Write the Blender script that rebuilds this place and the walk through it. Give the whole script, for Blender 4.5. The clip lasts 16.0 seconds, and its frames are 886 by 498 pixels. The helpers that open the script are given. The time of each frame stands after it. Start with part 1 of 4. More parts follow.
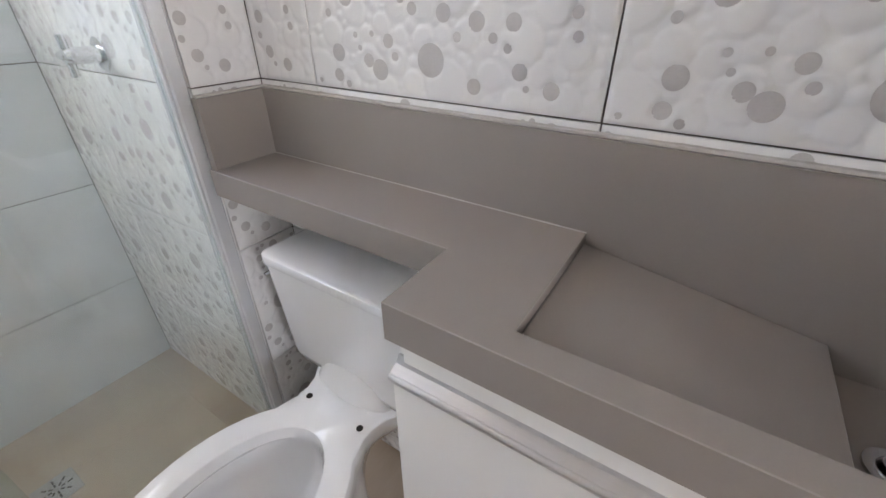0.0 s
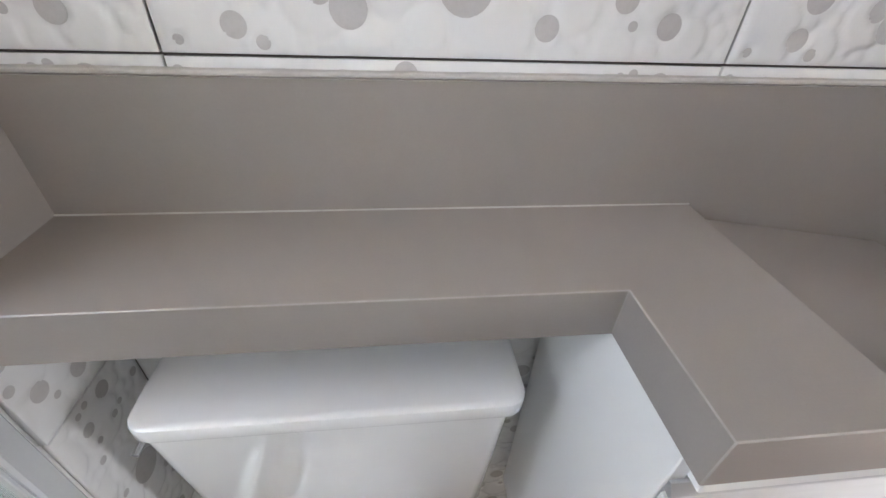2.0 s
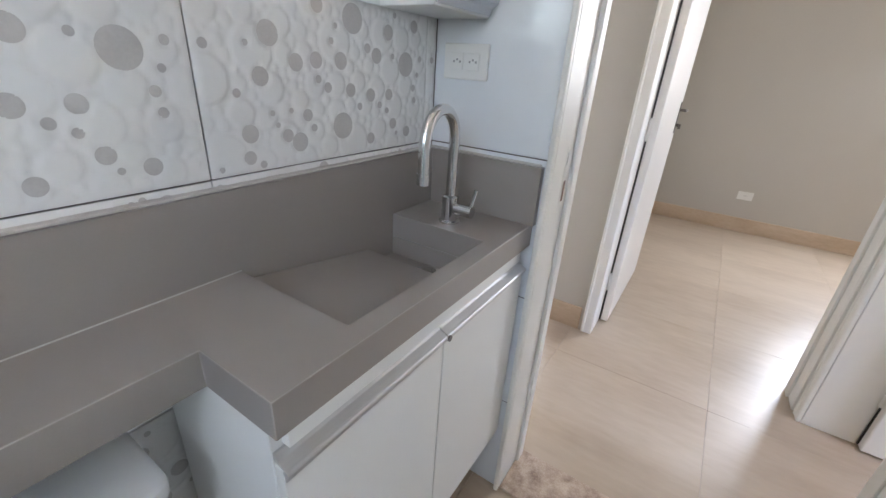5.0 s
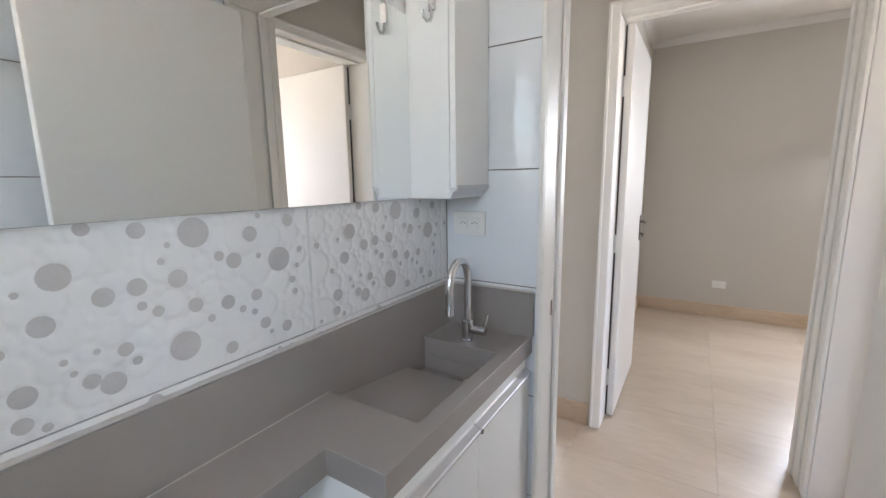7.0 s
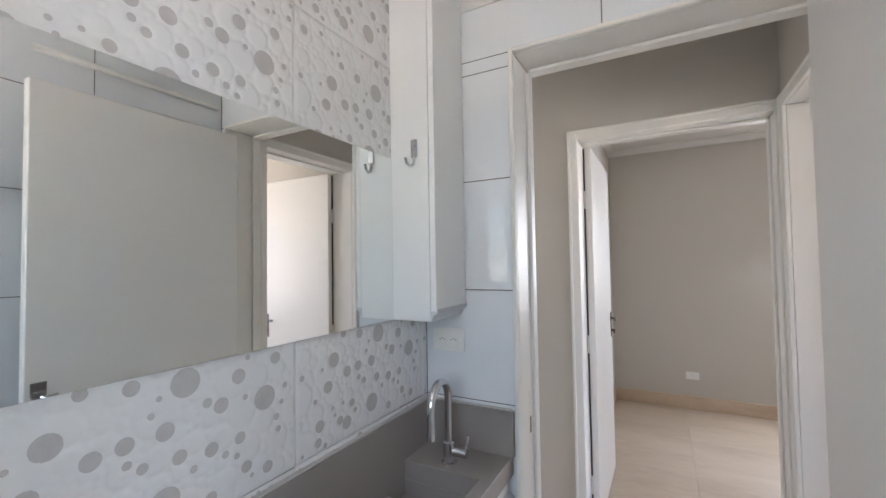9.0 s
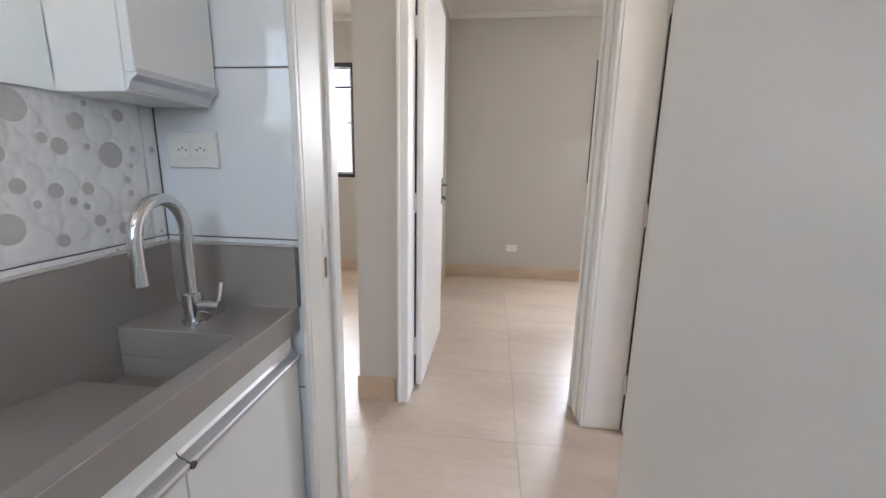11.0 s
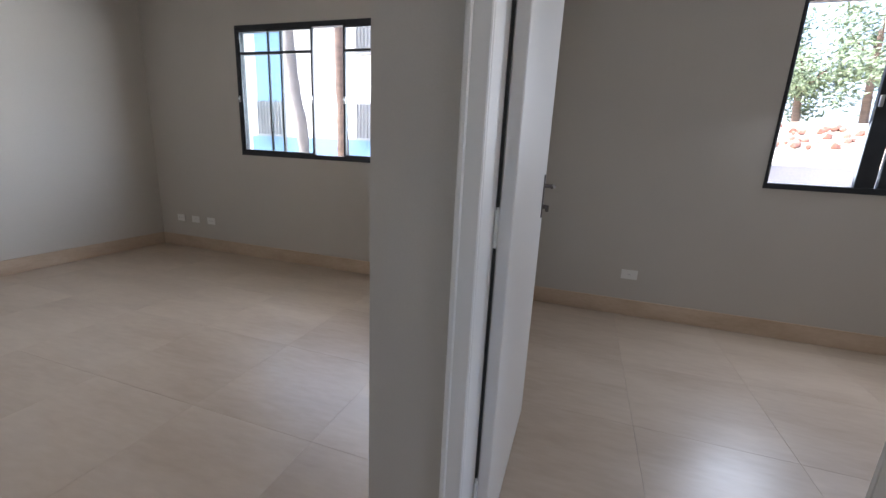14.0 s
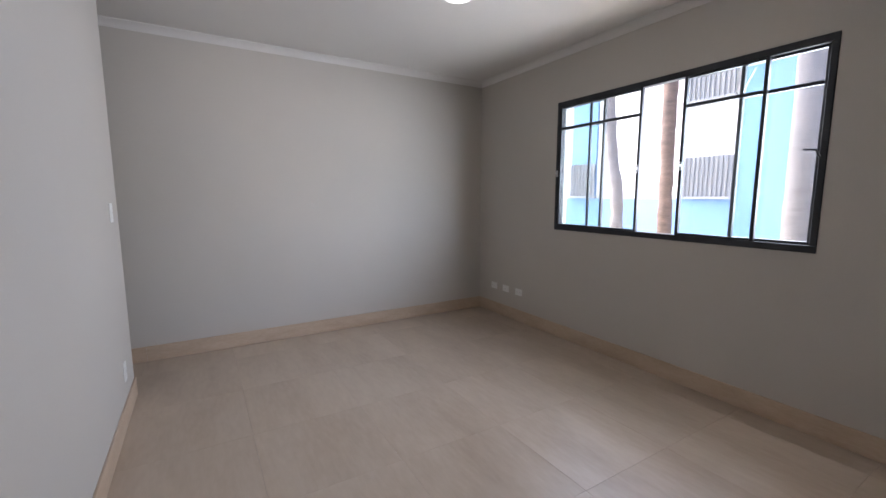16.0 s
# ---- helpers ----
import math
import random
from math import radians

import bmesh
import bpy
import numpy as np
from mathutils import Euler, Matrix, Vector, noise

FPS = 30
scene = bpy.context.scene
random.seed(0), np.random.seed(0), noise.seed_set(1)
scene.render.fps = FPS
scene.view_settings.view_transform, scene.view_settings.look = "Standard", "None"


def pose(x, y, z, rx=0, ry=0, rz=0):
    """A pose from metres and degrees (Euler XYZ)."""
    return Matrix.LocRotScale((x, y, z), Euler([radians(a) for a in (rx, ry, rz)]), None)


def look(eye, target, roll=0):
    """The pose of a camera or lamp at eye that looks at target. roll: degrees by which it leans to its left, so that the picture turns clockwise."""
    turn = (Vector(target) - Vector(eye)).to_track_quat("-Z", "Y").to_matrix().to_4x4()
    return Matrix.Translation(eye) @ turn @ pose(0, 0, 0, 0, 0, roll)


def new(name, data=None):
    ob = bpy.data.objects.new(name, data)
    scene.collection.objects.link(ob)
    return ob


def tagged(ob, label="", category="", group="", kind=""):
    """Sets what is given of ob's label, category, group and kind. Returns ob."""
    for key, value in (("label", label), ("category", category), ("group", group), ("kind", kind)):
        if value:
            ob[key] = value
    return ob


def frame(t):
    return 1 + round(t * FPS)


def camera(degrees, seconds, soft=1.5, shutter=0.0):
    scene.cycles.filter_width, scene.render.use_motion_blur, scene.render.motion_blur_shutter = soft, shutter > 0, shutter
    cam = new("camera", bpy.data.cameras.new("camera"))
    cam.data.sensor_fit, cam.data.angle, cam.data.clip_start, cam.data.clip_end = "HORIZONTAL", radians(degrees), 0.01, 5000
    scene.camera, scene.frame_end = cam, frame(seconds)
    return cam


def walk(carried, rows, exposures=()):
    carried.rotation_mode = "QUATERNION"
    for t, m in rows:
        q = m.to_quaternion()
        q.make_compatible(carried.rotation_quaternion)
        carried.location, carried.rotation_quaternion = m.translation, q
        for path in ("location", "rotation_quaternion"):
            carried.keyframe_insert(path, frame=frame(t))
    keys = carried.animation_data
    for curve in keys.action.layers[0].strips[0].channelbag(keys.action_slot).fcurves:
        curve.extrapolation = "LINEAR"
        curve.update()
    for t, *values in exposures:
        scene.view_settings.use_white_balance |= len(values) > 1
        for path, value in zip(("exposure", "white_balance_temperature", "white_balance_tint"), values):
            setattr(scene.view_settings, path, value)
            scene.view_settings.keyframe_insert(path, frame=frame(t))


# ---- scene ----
cam = camera(94.5, 16.0)
PATH = [
    (0, (0.082, 0.202, 1.193), (-0.852, 1.639, 0.163), -0.1),
    (0.4, (-0.003, 0.235, 1.189), (-0.851, 1.714, 0.145), -0.1),
    (0.7, (-0.086, 0.277, 1.168), (-0.84, 1.772, 0.074), -1.8),
    (1, (-0.161, 0.32, 1.159), (-0.773, 1.825, -0.008), -2.5),
    (1.5, (-0.27, 0.357, 1.139), (-0.454, 1.944, -0.064), 1.6),
    (2, (-0.373, 0.356, 1.14), (-0.16, 1.96, -0.035), 2.8),
    (2.2, (-0.395, 0.353, 1.155), (-0.093, 1.929, -0.039), 3.7),
    (2.5, (-0.371, 0.347, 1.15), (0.1, 1.901, -0.018), 6.0),
    (3, (-0.365, 0.335, 1.164), (0.445, 1.794, 0.062), 3.0),
    (3.5, (-0.36, 0.299, 1.188), (0.837, 1.521, 0.153), 2.5),
    (4, (-0.344, 0.228, 1.221), (1.099, 1.237, 0.274), 3.8),
    (4.2, (-0.344, 0.206, 1.224), (1.155, 1.17, 0.317), 4.2),
    (6.3, (-0.496, 0.118, 1.299), (1.095, 1.13, 0.634), 2.3),
    (6.5, (-0.544, 0.106, 1.316), (1.088, 1.087, 0.704), 1.0),
    (7, (-0.63, 0.067, 1.381), (1.047, 1.106, 1.05), -0.8),
    (7.5, (-0.679, 0.046, 1.451), (1.023, 1.095, 1.402), -0.5),
    (8, (-0.693, 0.049, 1.518), (1.013, 1.088, 1.617), -1.4),
    (8.2, (-0.696, 0.046, 1.515), (1.012, 1.079, 1.639), -1.9),
    (10.3, (-0.547, 0.049, 1.349), (1.359, 0.576, 1.046), 2.0),
    (10.4, (-0.490, 0.051, 1.311), (1.426, 0.538, 0.968), 2.1),
    (10.5, (-0.460, 0.053, 1.291), (1.455, 0.514, 0.937), 2.1),
    (10.8, (-0.365, 0.056, 1.241), (1.568, 0.378, 0.84), 1.6),
    (11, (-0.301, 0.043, 1.229), (1.642, 0.275, 0.816), 1.1),
    (11.5, (-0.175, 0.026, 1.223), (1.772, 0.098, 0.77), 0.7),
    (12, (-0.002, 0.076, 1.218), (1.937, -0.043, 0.739), 1.5),
    (12.5, (0.226, 0.147, 1.231), (2.136, -0.18, 0.739), 2.9),
    (13, (0.432, 0.123, 1.233), (2.362, 0.007, 0.719), 1.3),
    (13.5, (0.608, 0.145, 1.197), (2.53, 0.372, 0.69), 2.3),
    (14, (0.777, 0.245, 1.207), (2.622, 0.853, 0.731), 2.8),
    (14.5, (0.928, 0.325, 1.277), (2.572, 1.358, 0.8), 1.4),
    (15, (1.03, 0.394, 1.28), (2.256, 1.92, 0.872), 1.1),
    (15.5, (1.092, 0.513, 1.339), (2.064, 2.222, 0.974), -0.3),
    (15.7, (1.115, 0.573, 1.36), (2.082, 2.293, 1.034), -0.7),
    (16, (1.169, 0.655, 1.371), (2.182, 2.36, 1.114), 0.0),
]
EXPOSURES = [(0, 5.45, 6800, 18), (1, 5.7, 6750, 16), (3, 5.75, 6700, 15), (3.5, 5.7, 6650, 14), (4.2, 5.45, 6350, 12), (6.5, 5.3, 6400, 13), (7.5, 5.25, 6300, 13), (8.2, 5.05, 6200, 13), (10.5, 5.2, 6350, 14), (11.5, 5.35, 6400, 13), (12.4, 5.0, 6350, 14), (13, 4.7, 6050, 13), (13.5, 4.25, 6000, 15), (14, 4.05, 5950, 13), (16, 4.1, 5900, 16)]
walk(cam, [(t, look(eye, target, roll)) for t, eye, target, roll in PATH], EXPOSURES)

# ---- sky, sun ----
world = bpy.data.worlds.new("sky")
scene.world = world
world.use_nodes = True
wn = world.node_tree
sky = wn.nodes.new("ShaderNodeTexSky")
sky.sky_type = "NISHITA"
sky.sun_disc = False
sky.sun_elevation = radians(59)
sky.sun_rotation = radians(354)
sky.dust_density = 7.0
sky.air_density = 0.7
wn.links.new(sky.outputs[0], wn.nodes["Background"].inputs[0])
wn.nodes["Background"].inputs[1].default_value = 0.10
sun = new("sun", bpy.data.lights.new("sun", "SUN"))
sun.data.energy, sun.data.angle, sun.data.color = 0.65, radians(30), (1.0, 0.97, 0.93)
sun.matrix_world = look((-0.6, 6.0, 10.0), (0, 0, 0))


def window_fill(name, at, towards, width, height, watts, col):
    """An area lamp added in or outside a window to strengthen the sky's light."""
    lamp_data = bpy.data.lights.new(name, "AREA")
    lamp_data.shape, lamp_data.size, lamp_data.size_y = "RECTANGLE", width, height
    lamp_data.energy, lamp_data.color = watts, col
    new(name, lamp_data).matrix_world = look(at, towards)


# added lamp outside the opening, turned to brighten the living room end wall
window_fill("fill_living", (5.00, 2.15, 1.68), (4.26, 2.82, 1.46), 1.80, 1.10, 7.0, (0.93, 0.97, 1.0))
window_fill("fill_bedroom", (4.085, -1.19, 1.64), (3.1, -1.19, 1.28), 0.52, 1.06, 1.6, (0.88, 0.94, 1.0))
window_fill("fill_bathroom", (-1.47, 0.08, 1.74), (0, 0.08, 1.74), 0.64, 0.76, 0.13, (0.97, 0.97, 1.0))
window_fill("fill_room", (0.65, -2.97, 1.55), (0.65, 0, 1.55), 1.44, 1.24, 0.8, (0.96, 0.97, 1.0))



# ---- materials ----
def mat(name, col, rough=0.5, metal=0.0, var=0.06, scale=3.0, fine=60.0, bump=0.02, spec=0.5, stretch=(1, 1, 1), coat=0.0, world_grain=False):
    """A painted, stone or metal surface: large cloudy variation, fine grain, and fine relief."""
    m = bpy.data.materials.new(name)
    m.use_nodes = True
    n, l = m.node_tree.nodes, m.node_tree.links
    p = n["Principled BSDF"]
    p.inputs["Roughness"].default_value = rough
    p.inputs["Metallic"].default_value = metal
    p.inputs["Specular IOR Level"].default_value = spec
    p.inputs["Coat Weight"].default_value = coat
    p.inputs["Coat Roughness"].default_value = 0.08
    tc = n.new("ShaderNodeTexCoord")
    mp = n.new("ShaderNodeMapping")
    mp.inputs["Scale"].default_value = stretch
    geo = n.new("ShaderNodeNewGeometry")
    l.new(geo.outputs["Position"] if world_grain else tc.outputs["Object"], mp.inputs[0])
    big, small = n.new("ShaderNodeTexNoise"), n.new("ShaderNodeTexNoise")
    for t, s, d in ((big, scale, 4), (small, fine, 3)):
        t.inputs["Scale"].default_value = s
        t.inputs["Detail"].default_value = d
        l.new(mp.outputs[0], t.inputs["Vector"])
    mix = n.new("ShaderNodeMix")
    mix.data_type = "FLOAT"
    mix.inputs[0].default_value = 0.35
    l.new(big.outputs[0], mix.inputs[2])
    l.new(small.outputs[0], mix.inputs[3])
    ramp = n.new("ShaderNodeValToRGB")
    ramp.color_ramp.elements[0].position, ramp.color_ramp.elements[1].position = 0.32, 0.68
    ramp.color_ramp.elements[0].color = (*[c * (1 - var) for c in col], 1)
    ramp.color_ramp.elements[1].color = (*[min(1, c * (1 + var)) for c in col], 1)
    l.new(mix.outputs[0], ramp.inputs[0])
    l.new(ramp.outputs[0], p.inputs["Base Color"])
    rr = n.new("ShaderNodeMapRange")
    rr.inputs[3].default_value, rr.inputs[4].default_value = rough * 0.85, min(1, rough * 1.2)
    l.new(big.outputs[0], rr.inputs[0])
    l.new(rr.outputs[0], p.inputs["Roughness"])
    if bump:
        b = n.new("ShaderNodeBump")
        b.inputs["Strength"].default_value = bump * 10
        b.inputs["Distance"].default_value = 0.001
        l.new(small.outputs[0], b.inputs["Height"])
        l.new(b.outputs[0], p.inputs["Normal"])
    return m


def glass(name, tint, rough=0.0, haze=0.0, sheen=0.045):
    """Thin clear pane: mostly straight through, with a mirror sheen; haze is a film of dust or water marks."""
    m = bpy.data.materials.new(name)
    m.use_nodes = True
    n, l = m.node_tree.nodes, m.node_tree.links
    n.remove(n["Principled BSDF"])
    tr, gl, mx, fr = n.new("ShaderNodeBsdfTransparent"), n.new("ShaderNodeBsdfGlossy"), n.new("ShaderNodeMixShader"), n.new("ShaderNodeLayerWeight")
    tr.inputs[0].default_value = (*tint, 1)
    gl.inputs["Roughness"].default_value = rough
    pw, ad = n.new("ShaderNodeMath"), n.new("ShaderNodeMath")
    pw.operation, ad.operation = "POWER", "MULTIPLY_ADD"
    pw.inputs[1].default_value = 5.0
    ad.inputs[1].default_value, ad.inputs[2].default_value = 0.95, sheen
    fr.inputs["Blend"].default_value = 0.5
    l.new(fr.outputs["Facing"], pw.inputs[0])
    l.new(pw.outputs[0], ad.inputs[0])
    l.new(ad.outputs[0], mx.inputs[0])
    l.new(tr.outputs[0], mx.inputs[1])
    l.new(gl.outputs[0], mx.inputs[2])
    last = mx
    if haze:
        df, m2, nz, rp = n.new("ShaderNodeBsdfDiffuse"), n.new("ShaderNodeMixShader"), n.new("ShaderNodeTexNoise"), n.new("ShaderNodeMapRange")
        tc = n.new("ShaderNodeTexCoord")
        l.new(tc.outputs["Object"], nz.inputs["Vector"])
        nz.inputs["Scale"].default_value, nz.inputs["Detail"].default_value = 7, 6
        rp.inputs[1].default_value, rp.inputs[2].default_value = 0.3, 0.75
        rp.inputs[3].default_value, rp.inputs[4].default_value = haze * 0.4, haze * 1.5
        l.new(nz.outputs[0], rp.inputs[0])
        df.inputs[0].default_value = (0.8, 0.83, 0.83, 1)
        l.new(rp.outputs[0], m2.inputs[0])
        l.new(mx.outputs[0], m2.inputs[1])
        l.new(df.outputs[0], m2.inputs[2])
        last = m2
    l.new(last.outputs[0], n["Material Output"].inputs[0])
    return m


def stone(name, dark, mid, light, scale, rough, stretch, bump=0.01, vary=0.05):
    """Veined polished stone or porcelain, streaked along one way; each piece a little lighter or darker."""
    m = bpy.data.materials.new(name)
    m.use_nodes = True
    n, l = m.node_tree.nodes, m.node_tree.links
    p = n["Principled BSDF"]
    tc, mp, oi = n.new("ShaderNodeTexCoord"), n.new("ShaderNodeMapping"), n.new("ShaderNodeObjectInfo")
    geo = n.new("ShaderNodeNewGeometry")
    mp.inputs["Scale"].default_value = stretch
    l.new(geo.outputs["Position"], mp.inputs[0])
    off = n.new("ShaderNodeVectorMath")
    off.operation = "MULTIPLY_ADD"
    off.inputs[1].default_value = (1, 1, 1)
    sh = n.new("ShaderNodeVectorMath")
    sh.operation = "SCALE"
    sh.inputs[0].default_value = (7, 3, 5)
    l.new(oi.outputs["Random"], sh.inputs["Scale"])
    l.new(mp.outputs[0], off.inputs[0])
    l.new(sh.outputs[0], off.inputs[2])
    a, b = n.new("ShaderNodeTexNoise"), n.new("ShaderNodeTexNoise")
    a.inputs["Scale"].default_value, a.inputs["Detail"].default_value, a.inputs["Distortion"].default_value = scale, 4, 0.35
    b.inputs["Scale"].default_value, b.inputs["Detail"].default_value = scale * 9, 4
    l.new(off.outputs[0], a.inputs["Vector"])
    l.new(off.outputs[0], b.inputs["Vector"])
    mx = n.new("ShaderNodeMix")
    mx.data_type = "FLOAT"
    mx.inputs[0].default_value = 0.3
    l.new(a.outputs[0], mx.inputs[2])
    l.new(b.outputs[0], mx.inputs[3])
    r = n.new("ShaderNodeValToRGB")
    e = r.color_ramp.elements
    e[0].position, e[0].color = 0.3, (*dark, 1)
    e[1].position, e[1].color = 0.7, (*light, 1)
    k = e.new(0.5)
    k.color = (*mid, 1)
    l.new(mx.outputs[0], r.inputs[0])
    hs, mr = n.new("ShaderNodeHueSaturation"), n.new("ShaderNodeMapRange")
    mr.inputs[3].default_value, mr.inputs[4].default_value = 1 - vary, 1 + vary
    l.new(oi.outputs["Random"], mr.inputs[0])
    l.new(mr.outputs[0], hs.inputs["Value"])
    l.new(r.outputs[0], hs.inputs["Color"])
    l.new(hs.outputs[0], p.inputs["Base Color"])
    rg = n.new("ShaderNodeMapRange")
    rg.inputs[3].default_value, rg.inputs[4].default_value = rough * 0.75, rough * 1.3
    l.new(a.outputs[0], rg.inputs[0])
    l.new(rg.outputs[0], p.inputs["Roughness"])
    bp = n.new("ShaderNodeBump")
    bp.inputs["Strength"].default_value, bp.inputs["Distance"].default_value = bump * 10, 0.001
    l.new(b.outputs[0], bp.inputs["Height"])
    l.new(bp.outputs[0], p.inputs["Normal"])
    return m


def lit(name, col, strength):
    m = bpy.data.materials.new(name)
    m.use_nodes = True
    p = m.node_tree.nodes["Principled BSDF"]
    p.inputs["Base Color"].default_value = (0.8, 0.8, 0.78, 1)
    p.inputs["Emission Color"].default_value = (*col, 1)
    p.inputs["Emission Strength"].default_value = strength
    return m


PAINT = mat("greige_wall_paint", (0.54, 0.505, 0.455), 0.75, var=0.03, scale=1.2, fine=160, bump=0.03)
CEIL = mat("ceiling_paint", (0.70, 0.68, 0.65), 0.8, var=0.02, scale=1.0, fine=140, bump=0.02)
TRIM = mat("white_gloss_trim_paint", (0.78, 0.76, 0.72), 0.42, var=0.012, scale=3, fine=60, bump=0.0)
DOOR = mat("white_door_enamel", (0.80, 0.775, 0.74), 0.38, var=0.02, scale=2, fine=120, bump=0.02)
MELA = mat("white_melamine", (0.80, 0.80, 0.785), 0.34, var=0.012, scale=2, fine=200, bump=0.005)
TILE_W = mat("white_glazed_tile", (0.74, 0.76, 0.78), 0.09, var=0.015, scale=2, fine=30, bump=0.004)
BUB = mat("white_embossed_glaze", (0.78, 0.775, 0.765), 0.16, var=0.015, scale=8, fine=160, bump=0.01)
DOT = mat("grey_printed_dot", (0.535, 0.515, 0.505), 0.22, var=0.07, scale=30, fine=250, bump=0.01)
GROUT = mat("dark_grout", (0.14, 0.12, 0.11), 0.9, var=0.15, scale=20, fine=150, bump=0.05)
GROUT_F = mat("beige_grout", (0.42, 0.33, 0.245), 0.9, var=0.12, scale=20, fine=150, bump=0.04)
FLOOR = stone("beige_porcelain", (0.410, 0.318, 0.236), (0.482, 0.387, 0.296), (0.550, 0.453, 0.356), 1.9, 0.335, (2.1, 0.55, 1), 0.0, 0.02)
BASEB = stone("beige_porcelain_skirting", (0.46, 0.34, 0.235), (0.54, 0.41, 0.295), (0.61, 0.48, 0.36), 3.0, 0.40, (1, 1, 3), 0.006)
THRESH = stone("beige_granite_threshold", (0.22, 0.14, 0.10), (0.45, 0.34, 0.26), (0.62, 0.52, 0.43), 22, 0.40, (1, 1, 1), 0.02)
TAUPE = mat("taupe_quartz_counter", (0.300, 0.268, 0.245), 0.36, var=0.035, scale=5, fine=420, bump=0.006)
CEMENT = mat("pale_cement_joint", (0.55, 0.52, 0.49), 0.8, var=0.1, scale=30, fine=200, bump=0.05)
# paler quartz for the arrises: their highlight is put into the colour
ARRIS_HIGHLIGHT = mat("quartz_arris_highlight", (0.37, 0.335, 0.31), 0.32, var=0.06, scale=30, fine=300, bump=0.004)
PORC = mat("white_vitreous_china", (0.86, 0.86, 0.86), 0.07, var=0.01, scale=3, fine=40, bump=0.0, coat=0.4)
CHROME = mat("chrome", (0.72, 0.72, 0.73), 0.08, 1.0, var=0.02, scale=10, fine=120, bump=0.0)
ALU = mat("brushed_aluminium", (0.62, 0.62, 0.63), 0.44, 1.0, var=0.05, scale=8, fine=300, bump=0.01, stretch=(0.05, 1, 1))
ALUW = mat("white_aluminium_profile", (0.74, 0.76, 0.77), 0.22, 0.35, var=0.03, scale=6, fine=200, bump=0.01)
DARKM = mat("dark_painted_steel", (0.022, 0.024, 0.028), 0.42, 0.2, var=0.25, scale=8, fine=120, bump=0.03)
# near-black for shade in gaps and holes, and for the mirror backing
SHADOWGAP = mat("gap_shade_and_backing", (0.03, 0.028, 0.025), 0.9, var=0.1, scale=20, fine=90, bump=0.02)
PLAST = mat("white_plastic", (0.78, 0.77, 0.74), 0.35, var=0.015, scale=6, fine=120, bump=0.005)
PLASTD = mat("grey_plastic_inset", (0.33, 0.32, 0.31), 0.5, var=0.04, scale=10, fine=100, bump=0.01)
BRASS = mat("worn_brass_strike", (0.20, 0.13, 0.10), 0.5, 0.7, var=0.3, scale=40, fine=200, bump=0.05)
IRON = mat("aged_bronze_lock", (0.16, 0.14, 0.13), 0.35, 0.9, var=0.2, scale=30, fine=150, bump=0.03)
MIRROR = mat("mirror_silver", (0.86, 0.88, 0.87), 0.012, 1.0, var=0.0, scale=2, fine=10, bump=0.0)
PIPE = mat("grey_ribbed_plastic", (0.40, 0.40, 0.40), 0.4, var=0.08, scale=20, fine=120, bump=0.02)
PANE = glass("window_glass", (0.93, 0.96, 0.96))
SHGLASS = glass("shower_glass", (0.90, 0.95, 0.93), 0.02, 0.10, 0.075)
BARK = mat("palm_bark", (0.10, 0.072, 0.055), 0.9, var=0.35, scale=6, fine=40, bump=0.25, stretch=(1, 1, 3))
PALE_BARK = mat("pale_palm_bark", (0.165, 0.15, 0.145), 0.9, var=0.2, scale=7, fine=40, bump=0.2, stretch=(1, 1, 3))
LEAF = mat("foliage", (0.115, 0.16, 0.09), 0.6, var=0.4, scale=3, fine=30, bump=0.05)
RENDERW = mat("white_render", (0.52, 0.515, 0.50), 0.85, var=0.05, scale=0.6, fine=30, bump=0.05)
RENDERB = mat("sky_blue_render", (0.13, 0.235, 0.40), 0.8, var=0.08, scale=0.5, fine=30, bump=0.05)
GREYW = mat("grey_concrete_wall", (0.23, 0.235, 0.25), 0.85, var=0.1, scale=1.0, fine=40, bump=0.06)
EARTH = mat("pale_dry_earth", (0.45, 0.40, 0.32), 0.95, var=0.2, scale=0.5, fine=9, bump=0.2)
REDEARTH = mat("red_earth", (0.24, 0.12, 0.09), 0.95, var=0.3, scale=1.5, fine=12, bump=0.2)
GRILLE = mat("grey_steel_grille", (0.17, 0.175, 0.185), 0.6, 0.3, var=0.1, scale=5, fine=50, bump=0.02)
LAMP = lit("led_diffuser", (1.0, 0.97, 0.92), 0.12)


# ---- mesh helpers ----
def bx(bm, a, b, bev=0.0, seg=1):
    """A box from corner a to corner b, with rounded edges."""
    vs = bmesh.ops.create_cube(bm, size=1)["verts"]
    for v in vs:
        v.co = Vector([min(a[i], b[i]) if v.co[i] < 0 else max(a[i], b[i]) for i in range(3)])
    if bev:
        es = list({e for v in vs for e in v.link_edges})
        bmesh.ops.bevel(bm, geom=es, offset=bev, segments=seg, affect="EDGES", profile=0.5)


def loft(bm, rings, cap=True, close=True):
    """A skin over rings of equally many points."""
    rows = [[bm.verts.new(p) for p in r] for r in rings]
    k = len(rows[0])
    for r0, r1 in zip(rows, rows[1:]):
        for i in range(k if close else k - 1):
            j = (i + 1) % k
            bm.faces.new((r0[i], r0[j], r1[j], r1[i]))
    if cap:
        bm.faces.new(rows[0][::-1])
        bm.faces.new(rows[-1])


